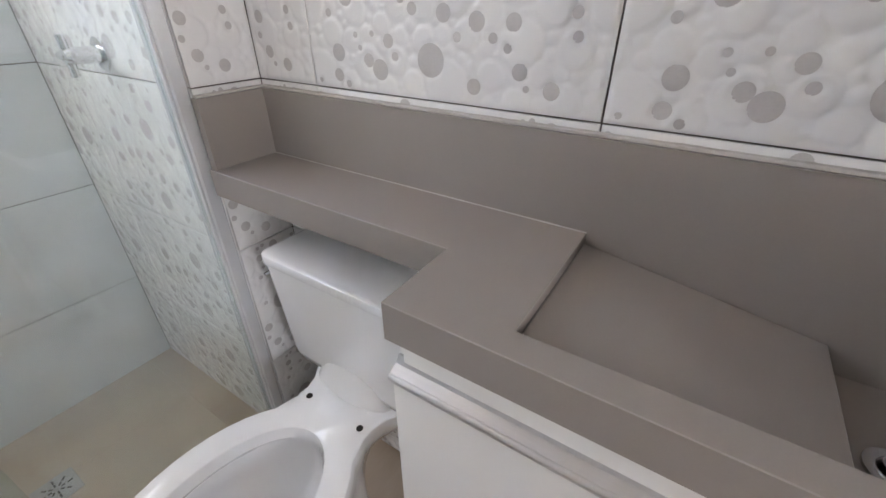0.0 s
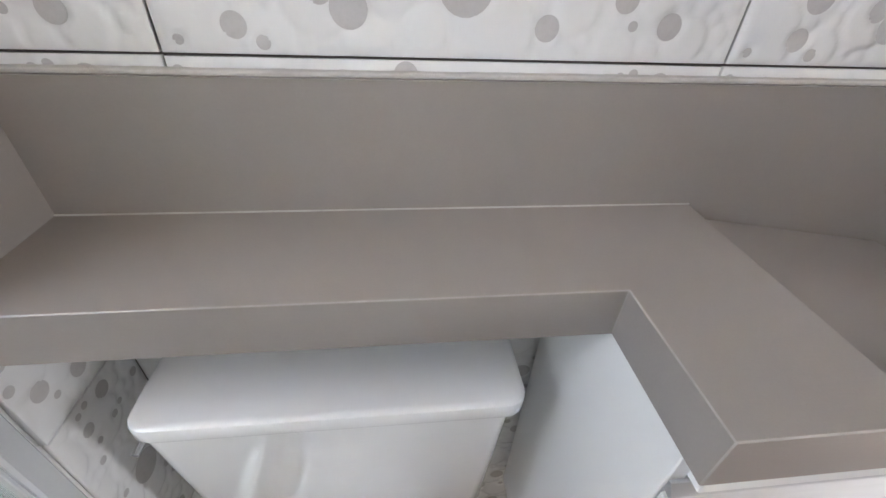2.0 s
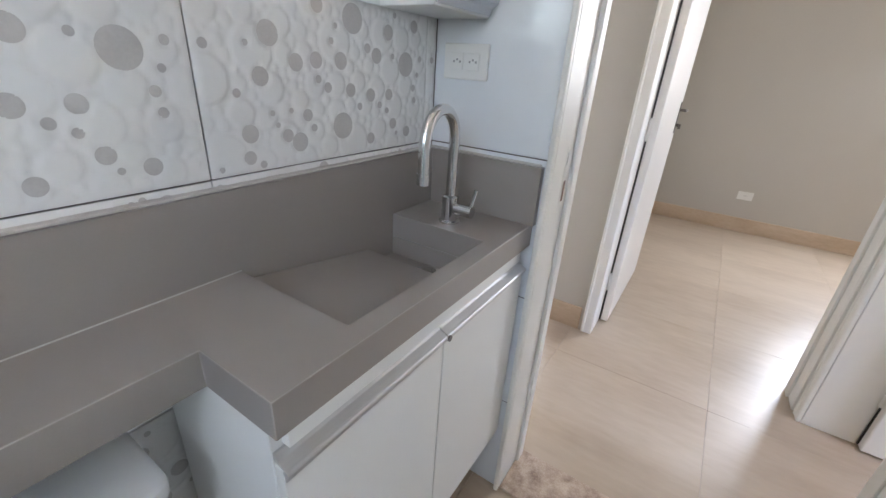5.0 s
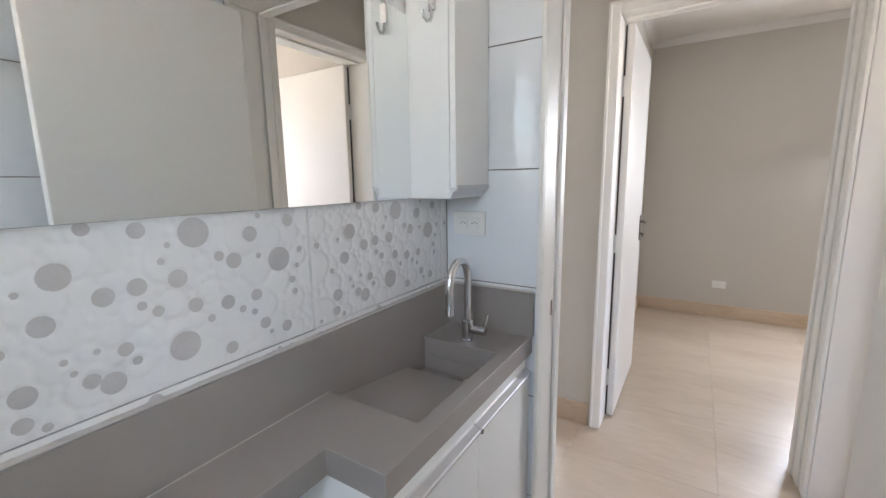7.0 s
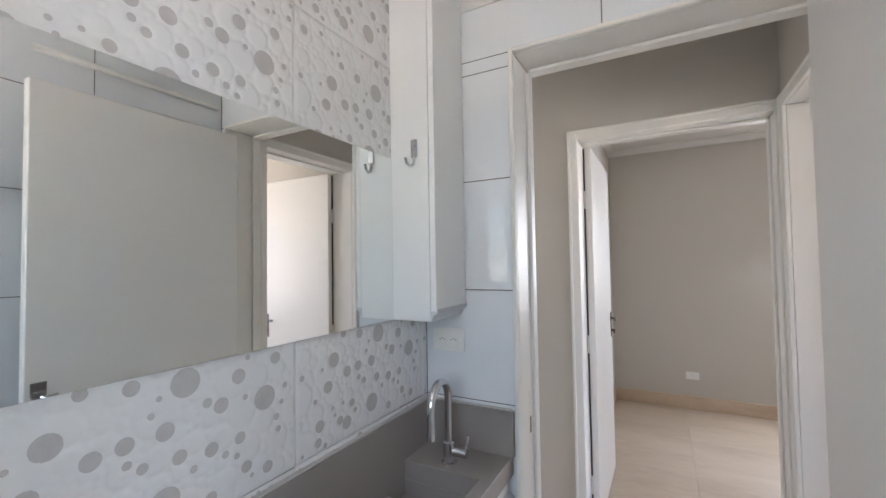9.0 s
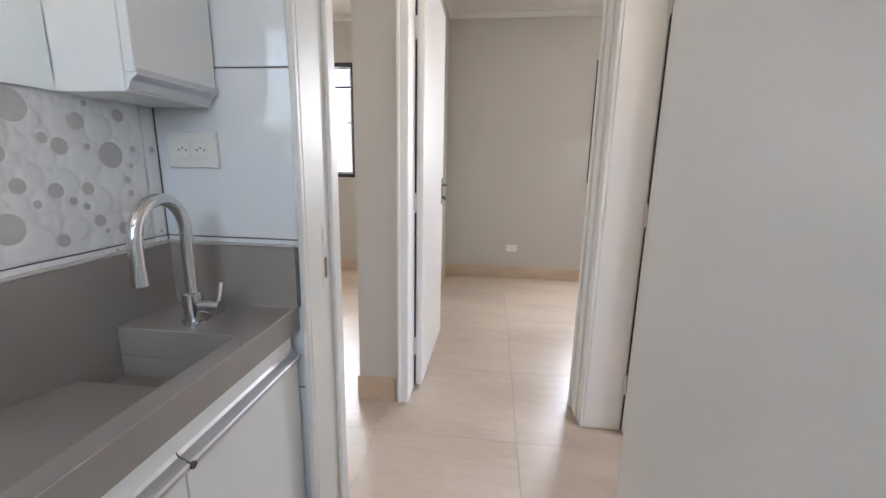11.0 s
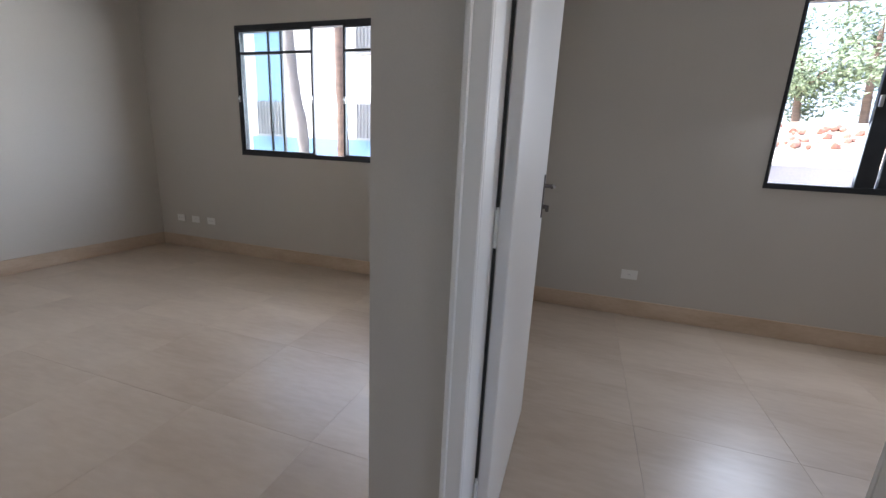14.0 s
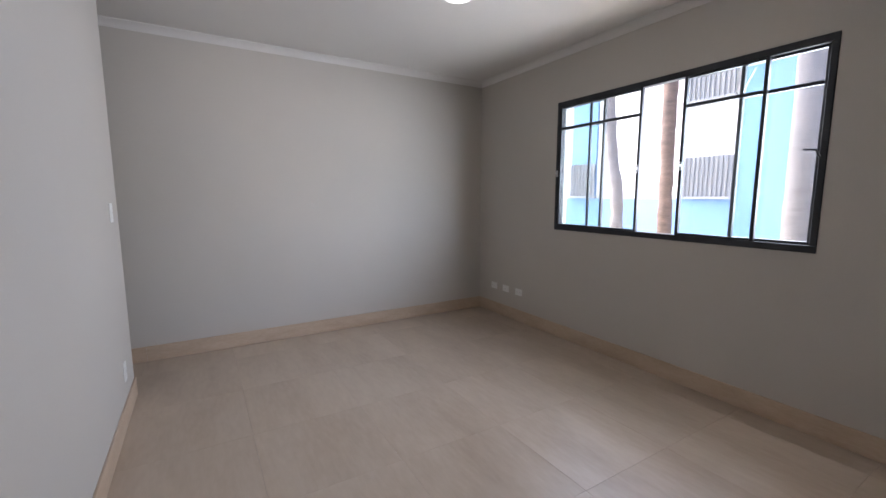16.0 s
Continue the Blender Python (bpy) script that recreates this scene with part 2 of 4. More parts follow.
def tube(bm, pts, r, seg=14):
    """A round bar along points; r may be one radius or one for each point."""
    pts = [Vector(p) for p in pts]
    rs = r if isinstance(r, (list, tuple)) else [r] * len(pts)
    up = None
    rings = []
    for i, p in enumerate(pts):
        d = (pts[min(i + 1, len(pts) - 1)] - pts[max(i - 1, 0)]).normalized()
        if up is None:
            up = d.orthogonal().normalized()
        up = (up - d * up.dot(d)).normalized()
        w = d.cross(up)
        rings.append([p + (up * math.cos(a) + w * math.sin(a)) * rs[i] for a in [math.tau * k / seg for k in range(seg)]])
    loft(bm, rings)


def rrect(x0, x1, y0, y1, z, r, n=5):
    """A rounded rectangle at height z, as a ring of points."""
    pts = []
    for cx, cy, a0 in ((x1 - r, y1 - r, 0), (x0 + r, y1 - r, 90), (x0 + r, y0 + r, 180), (x1 - r, y0 + r, 270)):
        for k in range(n + 1):
            a = radians(a0 + 90 * k / n)
            pts.append((cx + r * math.cos(a), cy + r * math.sin(a), z))
    return pts


def smooth(me, deg=35):
    for p in me.polygons:
        p.use_smooth = True
    me.set_sharp_from_angle(angle=radians(deg))


def part(name, bm, material, parent=None, label="", soft=False):
    """Links a bmesh as one mesh object, under a thing or a part if given."""
    bmesh.ops.recalc_face_normals(bm, faces=bm.faces)
    me = bpy.data.meshes.new(name)
    bm.to_mesh(me)
    bm.free()
    me.materials.append(material)
    if soft:
        smooth(me)
    ob = new(name, me)
    if parent:
        put_under(ob, parent)
    if label:
        ob["label"] = label
    return ob


def put_under(ob, parent):
    """Parents ob, whose mesh stands in world places, without moving it."""
    ob.parent = parent
    if parent.type == "EMPTY":
        ob.matrix_parent_inverse = Matrix.Translation(parent.location).inverted()


def box(name, a, b, material, parent=None, bev=0.002, label="", seg=1):
    bm = bmesh.new()
    bx(bm, a, b, bev, seg)
    return part(name, bm, material, parent, label, soft=seg > 1)


def thing(name, at, label, category, group="", kind=""):
    e = new(name)
    e.location = at
    e.empty_display_size = 0.1
    return tagged(e, label, category, group, kind)


def boxes(name, material, spans, label, kind="structure", category=""):
    bm = bmesh.new()
    for a, b in spans:
        bx(bm, a, b)
    return tagged(part(name, bm, material), label, category, "", kind)


# ---- plan ----
HI = 2.68      # ceiling of the rooms
BHI = 2.385    # ceiling of the bathroom
VW = 0.77      # vanity wall, tile face
EW = 0.53      # bathroom wall with the door, tile face
HW = 0.71      # the same wall, hall side
BW = 1.60      # bedroom wall, hall side
FW = 4.123     # window wall, room side
NW = 4.728     # living room end wall
SH = 0.62      # shower side wall, tile face
SW = -1.50     # shower end wall, tile face
SB = -0.38     # bathroom south wall, tile face
TR = 0.3525    # tile row
TJ = -0.040    # tile joint over the vanity
TWD = 0.535    # embossed tile width

wall_vanity = boxes("wall_vanity", GROUT, [((-0.752, VW + 0.007, 0), (EW + 0.007, VW + 0.15, HI)), ((SW - 0.15, SH + 0.007, 0), (-0.752, VW + 0.15, HI))], "bathroom wall clad in embossed bubble tiles")
wall_bath_east = boxes("wall_bath_east", PAINT, [((EW + 0.007, 0.452, 0), (HW, 4.055, HI)), ((EW + 0.007, -0.342, 2.16), (HW, 0.452, HI)), ((EW + 0.007, -0.60, 0), (HW, -0.342, HI))], "plain greige painted wall with a white door opening")
wall_south = boxes("wall_south", PAINT, [((SW - 0.15, -0.60, 0), (EW + 0.007, SB - 0.007, HI)), ((HW, -0.60, 0), (0.80, -0.43, HI)), ((0.80, -0.60, 2.15), (1.53, -0.43, HI)), ((1.53, -0.60, 0), (BW, -0.43, HI))], "greige painted wall with an open white door")
wall_bedroom = boxes("wall_bedroom", PAINT, [((BW, 0.45, 0), (BW + 0.15, 0.695, HI)), ((BW, -0.417, 2.16), (BW + 0.15, 0.45, HI)), ((BW, -3.0, 0), (BW + 0.15, -0.417, HI))], "greige painted wall round the bedroom doorway")
wall_partition = boxes("wall_partition", PAINT, [((BW + 0.15, 0.545, 0), (FW, 0.695, HI))], "greige painted partition between bedroom and living room")
W1 = (1.54, 3.513, 1.05, 2.23)
W2 = (-2.05, -0.905, 1.05, 2.23)
wall_facade = boxes("wall_facade", PAINT, [
    ((FW, -3.15, 0), (FW + 0.15, 4.8, W2[2])), ((FW, -3.15, W1[3]), (FW + 0.15, 4.8, HI)),
    ((FW, -3.15, W2[2]), (FW + 0.15, W2[0], W1[3])), ((FW, W2[1], W2[2]), (FW + 0.15, W1[0], W1[3])), ((FW, W1[1], W2[2]), (FW + 0.15, 4.8, W1[3]))], "greige painted outer wall with dark framed windows")
wall_north = boxes("wall_north", PAINT, [((-1.35, NW, 0), (FW, NW + 0.15, HI))], "greige painted end wall of the living room")
wall_alcove = boxes("wall_alcove", PAINT, [((-1.35, 3.905, 0), (EW + 0.007, 4.055, HI)), ((-1.35, 4.055, 0), (-1.2, NW, HI))], "plain greige walls of the living room recess")
BWIN = (-0.28, 0.44, 1.32, 2.16)
wall_shower_end = boxes("wall_shower_end", GROUT, [((SW - 0.15, -0.387, 0), (SW - 0.007, 0.63, BWIN[2])), ((SW - 0.15, -0.387, BWIN[3]), (SW - 0.007, 0.63, HI)), ((SW - 0.15, -0.387, BWIN[2]), (SW - 0.007, BWIN[0], BWIN[3])), ((SW - 0.15, BWIN[1], BWIN[2]), (SW - 0.007, 0.63, BWIN[3]))], "shower end wall clad in plain white tiles")
wall_rooms_south = boxes("wall_rooms_south", PAINT, [((BW, -3.15, 0), (FW, -3.0, HI)), ((-0.75, -3.15, 0), (-0.6, -0.60, HI)), ((-0.6, -3.15, 0), (BW, -3.0, 0.9)), ((-0.6, -3.15, 2.2), (BW, -3.0, HI)), ((-0.6, -3.15, 0.9), (-0.1, -3.0, 2.2)), ((1.4, -3.15, 0.9), (BW, -3.0, 2.2))], "plain greige walls closing the bedrooms")
floor = boxes("floor", GROUT_F, [((-1.65, -3.15, -0.15), (FW + 0.15, 4.8, -0.0115))], "floor bed under beige porcelain tiles")
ceiling = boxes("ceiling", CEIL, [((-1.65, -3.15, HI), (FW + 0.15, 4.8, HI + 0.15))], "flat white painted ceiling")
ceiling_bath = boxes("ceiling_bath", CEIL, [((SW - 0.007, SB - 0.006, BHI), (EW + 0.007, VW + 0.007, BHI + 0.06))], "white painted bathroom ceiling")

# the reveal of the bathroom side of the door wall is tiled: grout bed
bed_east = boxes("wall_tile_bed_east", GROUT, [((EW + 0.002, 0.452, 0), (EW + 0.008, VW + 0.007, BHI)), ((EW + 0.002, -0.342, 2.16), (EW + 0.008, 0.452, BHI)), ((EW + 0.002, SB, 0), (EW + 0.008, -0.342, BHI))], "tiled bathroom wall beside the door")
bed_south = boxes("wall_tile_bed_south", GROUT, [((SW - 0.006, SB - 0.008, 0), (EW + 0.002, SB - 0.002, BHI))], "white tiled bathroom south wall")


def crown(name, pts, size, drop):
    """A plaster cornice along inner walls; pts runs with the room on its left."""
    bm = bmesh.new()
    prof = [(0, 0), (0.006, 0), (0.010, size * 0.25), (size * 0.35, size * 0.5), (size * 0.75, size * 0.85), (size, size - 0.006), (size, size)]
    for p, q in zip(pts, pts[1:]):
        d = (Vector(q) - Vector(p)).normalized()
        nrm = Vector((-d.y, d.x, 0))
        rings = [[Vector((*e, drop - size)) + nrm * o + Vector((0, 0, h)) for o, h in prof] + [Vector((*e, drop - size)) + Vector((0, 0, size))] for e in (p[:2], q[:2])]
        loft(bm, rings)
    return tagged(part(name, bm, CEIL, soft=True), "white plaster cornice under the ceiling", "", "", "structure")


crown("trim_cornice_living", [(FW, 0.695, 0), (FW, NW, 0), (-1.2, NW, 0), (-1.2, 4.055, 0), (HW, 4.055, 0), (HW, -0.43, 0), (BW, -0.43, 0), (BW, 0.695, 0), (FW, 0.695, 0)], 0.055, HI)
crown("trim_cornice_bedroom", [(BW + 0.15, -3.0, 0), (FW, -3.0, 0), (FW, 0.545, 0), (BW + 0.15, 0.545, 0), (BW + 0.15, -3.0, 0)], 0.055, HI)
crown("trim_cornice_bath", [(EW, SB, 0), (EW, VW, 0), (-0.75, VW, 0)], 0.055, BHI)
crown("trim_cornice_shower", [(-0.75, SH, 0), (SW, SH, 0), (SW, SB, 0), (EW, SB, 0)], 0.055, BHI)


def skirting(name, runs):
    bm = bmesh.new()
    for (x0, y0), (x1, y1) in runs:
        bx(bm, (x0, y0, 0.001), (x1, y1, 0.13), 0.0025)
    return tagged(part(name, bm, BASEB), "beige porcelain skirting along the wall foot", "", "", "structure")


T = 0.011
skirting("baseboard_living", [((FW - T, 0.708, ), (FW, NW - T)), ((HW + T, NW - T), (FW, NW)), ((-1.2, NW - T), (HW + T - 0.001, NW)), ((HW, 0.475), (HW + T, 4.055 + T)), ((-1.2, 4.055), (HW - 0.001, 4.055 + T)), ((BW + 0.001, 0.695), (FW - T - 0.001, 0.695 + T)), ((BW - T, 0.505), (BW, 0.695 + T))])
skirting("baseboard_bedroom", [((FW - T, -3.0, ), (FW, 0.545)), ((BW + 0.15 + T, 0.545 - T), (FW - T - 0.001, 0.545)), ((BW + 0.15, 0.50), (BW + 0.15 + T, 0.545)), ((BW + 0.15, -3.0), (BW + 0.15 + T, -0.45)), ((BW + 0.17, -3.0), (FW - T, -3.0 + T))])


# ---- windows ----
def bar(parent, a, b, name="mullion"):
    return box(name, a, b, DARKM, parent, 0.0025)


window_1 = thing("window_1", (FW, (W1[0] + W1[1]) / 2, W1[2]), "wide dark steel sliding window with small top vents", "window", kind="structure")
fx0, fx1 = FW - 0.008, FW + 0.050
part("frame", (lambda bm: (bx(bm, (fx0, W1[0], W1[2]), (fx1, W1[1], W1[2] + 0.042), 0.003), bx(bm, (fx0, W1[0], W1[3] - 0.045), (fx1, W1[1], W1[3]), 0.003), bx(bm, (fx0, W1[0], W1[2] + 0.042), (fx1, W1[0] + 0.035, W1[3] - 0.045), 0.003), bx(bm, (fx0, W1[1] - 0.03, W1[2] + 0.042), (fx1, W1[1], W1[3] - 0.045), 0.003), bm)[-1])(bmesh.new()), DARKM, window_1)
zb, zt, zm = W1[2] + 0.042, W1[3] - 0.045, 1.99


def sash(parent, y0, y1, x, mids, top=True):
    """A sliding sash of thin steel bars, with a row of vents over the transom."""
    bar(parent, (x, y0, zb), (x + 0.028, y0 + 0.022, zt), "stile")
    bar(parent, (x, y1 - 0.022, zb), (x + 0.028, y1, zt), "stile")
    bar(parent, (x, y0 + 0.022, zb), (x + 0.028, y1 - 0.022, zb + 0.016), "rail")
    bar(parent, (x, y0 + 0.022, zt - 0.014), (x + 0.028, y1 - 0.022, zt), "rail")
    bar(parent, (x + 0.001, y0 + 0.022, zm - 0.011), (x + 0.027, y1 - 0.022, zm + 0.011), "transom")
    ys = [y0 + 0.022] + [q for q in mids for q in (q - 0.009, q + 0.009)] + [y1 - 0.022]
    for m in mids:
        bar(parent, (x + 0.003, m - 0.009, zb + 0.016), (x + 0.025, m + 0.009, zt - 0.014))
    for a, b in zip(ys[::2], ys[1::2]):
        for c, d in ((zb + 0.016, zm - 0.011), (zm + 0.011, zt - 0.014)):
            p = box("pane", (x + 0.012, a, c), (x + 0.016, b, d), PANE, parent, 0)
            p.visible_shadow = False


sash(window_1, 2.655, W1[1] - 0.03, FW - 0.004, [3.14])
sash(window_1, 1.85, 2.345, FW - 0.004, [])
sash(window_1, W1[0] + 0.035, 2.01, FW + 0.026, [])
sash(window_1, 3.01, W1[1] - 0.03, FW + 0.026, [])
for y in (3.43, 1.985):
    bm = bmesh.new()
    tube(bm, [(FW + 0.022, y, zm + 0.02), (FW + 0.035, y - 0.012, zm + 0.08), (FW + 0.06, y - 0.04, zt - 0.03)], 0.003, 6)
    part("vent_stay", bm, ALU, window_1, soft=True)
for y, z in ((2.67, 1.58), (2.332, 1.58), (W1[1] - 0.02, 1.58)):
    bm = bmesh.new()
    bx(bm, (FW - 0.012, y - 0.010, z - 0.03), (FW - 0.004, y + 0.010, z + 0.03), 0.003)
    bx(bm, (FW - 0.028, y - 0.005, z - 0.004), (FW - 0.011, y + 0.005, z + 0.012), 0.002)
    part("latch", bm, ALU, window_1, "worn pale metal latch")
bm = bmesh.new()
tube(bm, [(FW + 0.01, 1.568, 1.58), (FW - 0.03, 1.572, 1.595), (FW - 0.05, 1.575, 1.62), (FW - 0.055, 1.63, 1.625)], 0.006, 8)
part("vent_lever", bm, DARKM, window_1, soft=True)

window_2 = thing("window_2", (FW, (W2[0] + W2[1]) / 2, W2[2]), "dark steel bedroom window slid open on trees", "window", kind="structure")
part("frame", (lambda bm: (bx(bm, (fx0, W2[0], W2[2]), (fx1, W2[1], W2[2] + 0.04), 0.003), bx(bm, (fx0, W2[0], W2[3] - 0.045), (fx1, W2[1], W2[3]), 0.003), bx(bm, (fx0, W2[0], W2[2] + 0.04), (fx1, W2[0] + 0.03, W2[3] - 0.045), 0.003), bx(bm, (fx0, W2[1] - 0.022, W2[2] + 0.04), (fx1, W2[1], W2[3] - 0.045), 0.003), bm)[-1])(bmesh.new()), DARKM, window_2)
# second stile is widened to stand in for dark shade on the overlapping sashes
for y0, y1 in ((-1.50, -1.395), (-1.74, -1.515)):
    bar(window_2, (FW + 0.01, y0, W2[2] + 0.04), (FW + 0.04, y1, W2[3] - 0.045), "stile")
p = box("pane", (FW + 0.022, W2[0] + 0.03, W2[2] + 0.04), (FW + 0.026, -1.745, W2[3] - 0.045), PANE, window_2, 0)
p.visible_shadow = False
box("latch", (FW - 0.005, -1.42, 1.58), (FW + 0.01, -1.40, 1.65), ALU, window_2, 0.003)

window_3 = thing("window_3", (SW, (BWIN[0] + BWIN[1]) / 2, BWIN[2]), "small white bathroom window with a grid of panes", "window", kind="structure")
for a, b in (((SW - 0.10, BWIN[0], BWIN[2]), (SW + 0.006, BWIN[1], BWIN[2] + 0.035)), ((SW - 0.10, BWIN[0], BWIN[3] - 0.035), (SW + 0.006, BWIN[1], BWIN[3])), ((SW - 0.10, BWIN[0], BWIN[2] + 0.035), (SW + 0.006, BWIN[0] + 0.035, BWIN[3] - 0.035)), ((SW - 0.10, BWIN[1] - 0.035, BWIN[2] + 0.035), (SW + 0.006, BWIN[1], BWIN[3] - 0.035))):
    box("frame", a, b, ALUW, window_3, 0.002)
box("mullion", (SW - 0.06, 0.068, BWIN[2] + 0.035), (SW - 0.03, 0.092, BWIN[3] - 0.035), ALUW, window_3)
for k in range(1, 5):
    z = BWIN[2] + (BWIN[3] - BWIN[2]) * k / 5
    box("glazing_bar", (SW - 0.058, BWIN[0] + 0.035, z - 0.008), (SW - 0.032, 0.067, z + 0.008), ALUW, window_3)
    box("glazing_bar", (SW - 0.058, 0.093, z - 0.008), (SW - 0.032, BWIN[1] - 0.035, z + 0.008), ALUW, window_3)

# ---- door frames and doors ----


def casing(parent, face, out, lo, hi, top, axis, w=0.05):
    """Moulded trim round an opening, on the wall face, standing proud towards out (+1 or -1)."""
    t = 0.016

    def slab(n, a0, a1, z0, z1, thick, shift=0.0):
        c, d = face + out * shift, face + out * thick
        if axis == "x":
            box(n, (c, a0, z0), (d, a1, z1), TRIM, parent, 0.003)
        else:
            box(n, (a0, c, z0), (a1, d, z1), TRIM, parent, 0.003)
    for s, e in ((lo, -1), (hi, 1)):
        slab("casing", s, s + e * w, 0.001, top + w, t)
        if w > 0.03:
            slab("casing_bead", s + e * (w - 0.012), s + e * (w + 0.003), 0.002, top + w + 0.002, t + 0.004, 0.0)
    slab("casing_head", lo, hi, top, top + w, t)
    if w > 0.03:
        slab("casing_bead", lo - w, hi + w, top + w - 0.012, top + w + 0.003, t + 0.004, 0.0)


def lining(parent, lo, hi, top, c0, c1, axis, stop, sides=(0, 1)):
    """Jambs and head of the frame, with the stop that the leaf shuts against."""
    def slab(n, a0, a1, z0, z1, b0, b1):
        if axis == "x":
            return box(n, (b0, a0, z0), (b1, a1, z1), TRIM, parent, 0.002)
        return box(n, (a0, b0, z0), (a1, b1, z1), TRIM, parent, 0.002)
    for s, e in ((lo, -1), (hi, 1)):
        slab("jamb", s, s + e * 0.012, 0.001, top, c0, c1)
        if (e + 1) // 2 in sides:
            slab("door_stop", s, s - e * 0.011, 0.001, top - 0.012, stop - 0.02, stop + 0.02)
    slab("head_jamb", lo, hi, top - 0.0, top + 0.011, c0, c1)
    slab("door_stop", lo + 0.012, hi - 0.012, top - 0.011, top, stop - 0.02, stop + 0.02)


def hinge(parent, x, y, z):
    bm = bmesh.new()
    for k in range(5):
        tube(bm, [(x, y, z + k * 0.018), (x, y, z + k * 0.018 + 0.0165)], 0.006, 10)
    tube(bm, [(x, y, z - 0.006), (x, y, z + 0.096)], 0.0042, 8)
    bx(bm, (x - 0.016, y - 0.002, z), (x + 0.016, y + 0.002, z + 0.088))
    return part("hinge", bm, TRIM, parent, "painted-over butt hinge", soft=True)


def lever_set(parent, x, y, z, side, along, material):
    """Escutcheon plate, lever and key of a mortise lock on a leaf face looking along y (side) with the lever towards along."""
    bm = bmesh.new()
    bx(bm, (x - 0.02, y, z - 0.13), (x + 0.02, y + side * 0.004, z + 0.045), 0.0015)
    h = part("lock_plate", bm, material, parent)
    bm = bmesh.new()
    tube(bm, [(x, y, z), (x, y + side * 0.034, z), (x + along * 0.010, y + side * 0.040, z), (x + along * 0.10, y + side * 0.038, z + 0.002)], [0.008, 0.008, 0.008, 0.006], 10)
    part("lever", bm, material, h, soft=True)
    bm = bmesh.new()
    tube(bm, [(x, y + side * 0.002, z - 0.085), (x, y + side * 0.016, z - 0.085)], 0.009, 12)
    bx(bm, (x - 0.002, y + side * 0.014, z - 0.105), (x + 0.002, y + side * 0.028, z - 0.078), 0.001)
    part("key", bm, material, h, soft=True)
    return h


# bathroom doorway
door_1 = thing("door_1", (0.62, 0.03, 0), "white painted bathroom door standing open into the room", "door", kind="structure")
B0, B1, BT = -0.330, 0.440, 2.148
casing(door_1, EW, -1, B0, B1, BT, "x", 0.014)
casing(door_1, HW, 1, B0, B1, BT, "x", 0.02)
lining(door_1, B0, B1, BT, EW + 0.001, HW - 0.001, "x", 0.675)
leaf = box("leaf", (-0.185, -0.297, 0.010), (0.528, -0.262, 2.105), DOOR, door_1, 0.003, "flat white enamelled door leaf")
for z in (0.22, 1.82):
    hinge(door_1, 0.537, -0.268, z)
lever_set(leaf, -0.150, -0.262, 1.10, 1, 0.35, CHROME)
lever_set(leaf, -0.150, -0.297, 1.10, -1, 0.35, CHROME)
box("strike_plate", (0.606, B1 - 0.0007, 0.925), (0.634, B1 + 0.001, 1.085), TRIM, door_1, 0.0008, "paint-spattered strike plate")
box("strike_hole", (0.614, B1 - 0.0028, 0.950), (0.625, B1 - 0.0018, 1.000), BRASS, door_1, 0, "rust-brown latch hole")
box("strike_box", (0.610, B1 - 0.0034, 1.040), (0.631, B1 - 0.0018, 1.072), PLAST, door_1, 0.0005, "scuffed pale latch box")

threshold = tagged(box("threshold", (EW + 0.001, B0 + 0.002, -0.005), (HW - 0.001, B1 - 0.002, 0.008), THRESH, None, 0.002), "beige speckled granite sill in the bathroom doorway", "threshold", "", "structure")

# bedroom doorway
door_2 = thing("door_2", (1.68, 0.03, 0), "white painted bedroom door standing wide open", "door", kind="structure")
D0, D1, DT = -0.405, 0.437, 2.148
casing(door_2, BW, -1, D0, D1, DT, "x")
casing(door_2, BW + 0.15, 1, D0, D1, DT, "x")
lining(door_2, D0, D1, DT, BW + 0.001, BW + 0.149, "x", 1.69, (0,))
leaf2 = box("leaf", (BW + 0.155, 0.394, 0.010), (BW + 0.155 + 0.795, 0.429, DT - 0.004), DOOR, door_2, 0.003, "flat white enamelled door leaf")
for z in (0.20, 0.98, 1.80):
    hinge(door_2, BW + 0.153, 0.433, z)
# dark strip standing in for the shade between leaf and jamb
box("hinge_gap_shade", (BW + 0.151, 0.4295, 0.01), (BW + 0.156, 0.4368, DT - 0.01), SHADOWGAP, door_2, 0)
lever_set(leaf2, BW + 0.155 + 0.745, 0.394, 1.08, -1, -1, IRON)
lever_set(leaf2, BW + 0.155 + 0.745, 0.429, 1.08, 1, -1, IRON)

# second bedroom doorway, in the hall's south wall
door_3 = thing("door_3", (1.13, -0.5, 0), "white painted door opened back into the next room", "door", kind="structure")
E0, E1, ET = 0.815, 1.515, 2.145
casing(door_3, -0.43, 1, E0, E1, ET, "y")
casing(door_3, -0.60, -1, E0, E1, ET, "y")
lining(door_3, E0, E1, ET, -0.599, -0.431, "y", -0.51, (0,))
leaf3 = box("leaf", (1.470, -0.603 - 0.69, 0.010), (1.505, -0.603, ET - 0.004), DOOR, door_3, 0.003, "flat white enamelled door leaf")
for z in (0.20, 0.98, 1.80):
    hinge(door_3, 1.508, -0.597, z)
# solid dark strip painted as the shade of the hinge-side gap
box("hinge_gap_shade", (1.5055, -0.606, 0.01), (1.5145, -0.6005, ET - 0.01), SHADOWGAP, door_3, 0)
lever_set_x = bmesh.new()
tube(lever_set_x, [(1.470, -1.24, 1.08), (1.425, -1.24, 1.08), (1.422, -1.22, 1.08), (1.424, -1.13, 1.082)], 0.008, 10)
bx(lever_set_x, (1.466, -1.26, 0.95), (1.4705, -1.22, 1.125), 0.001)
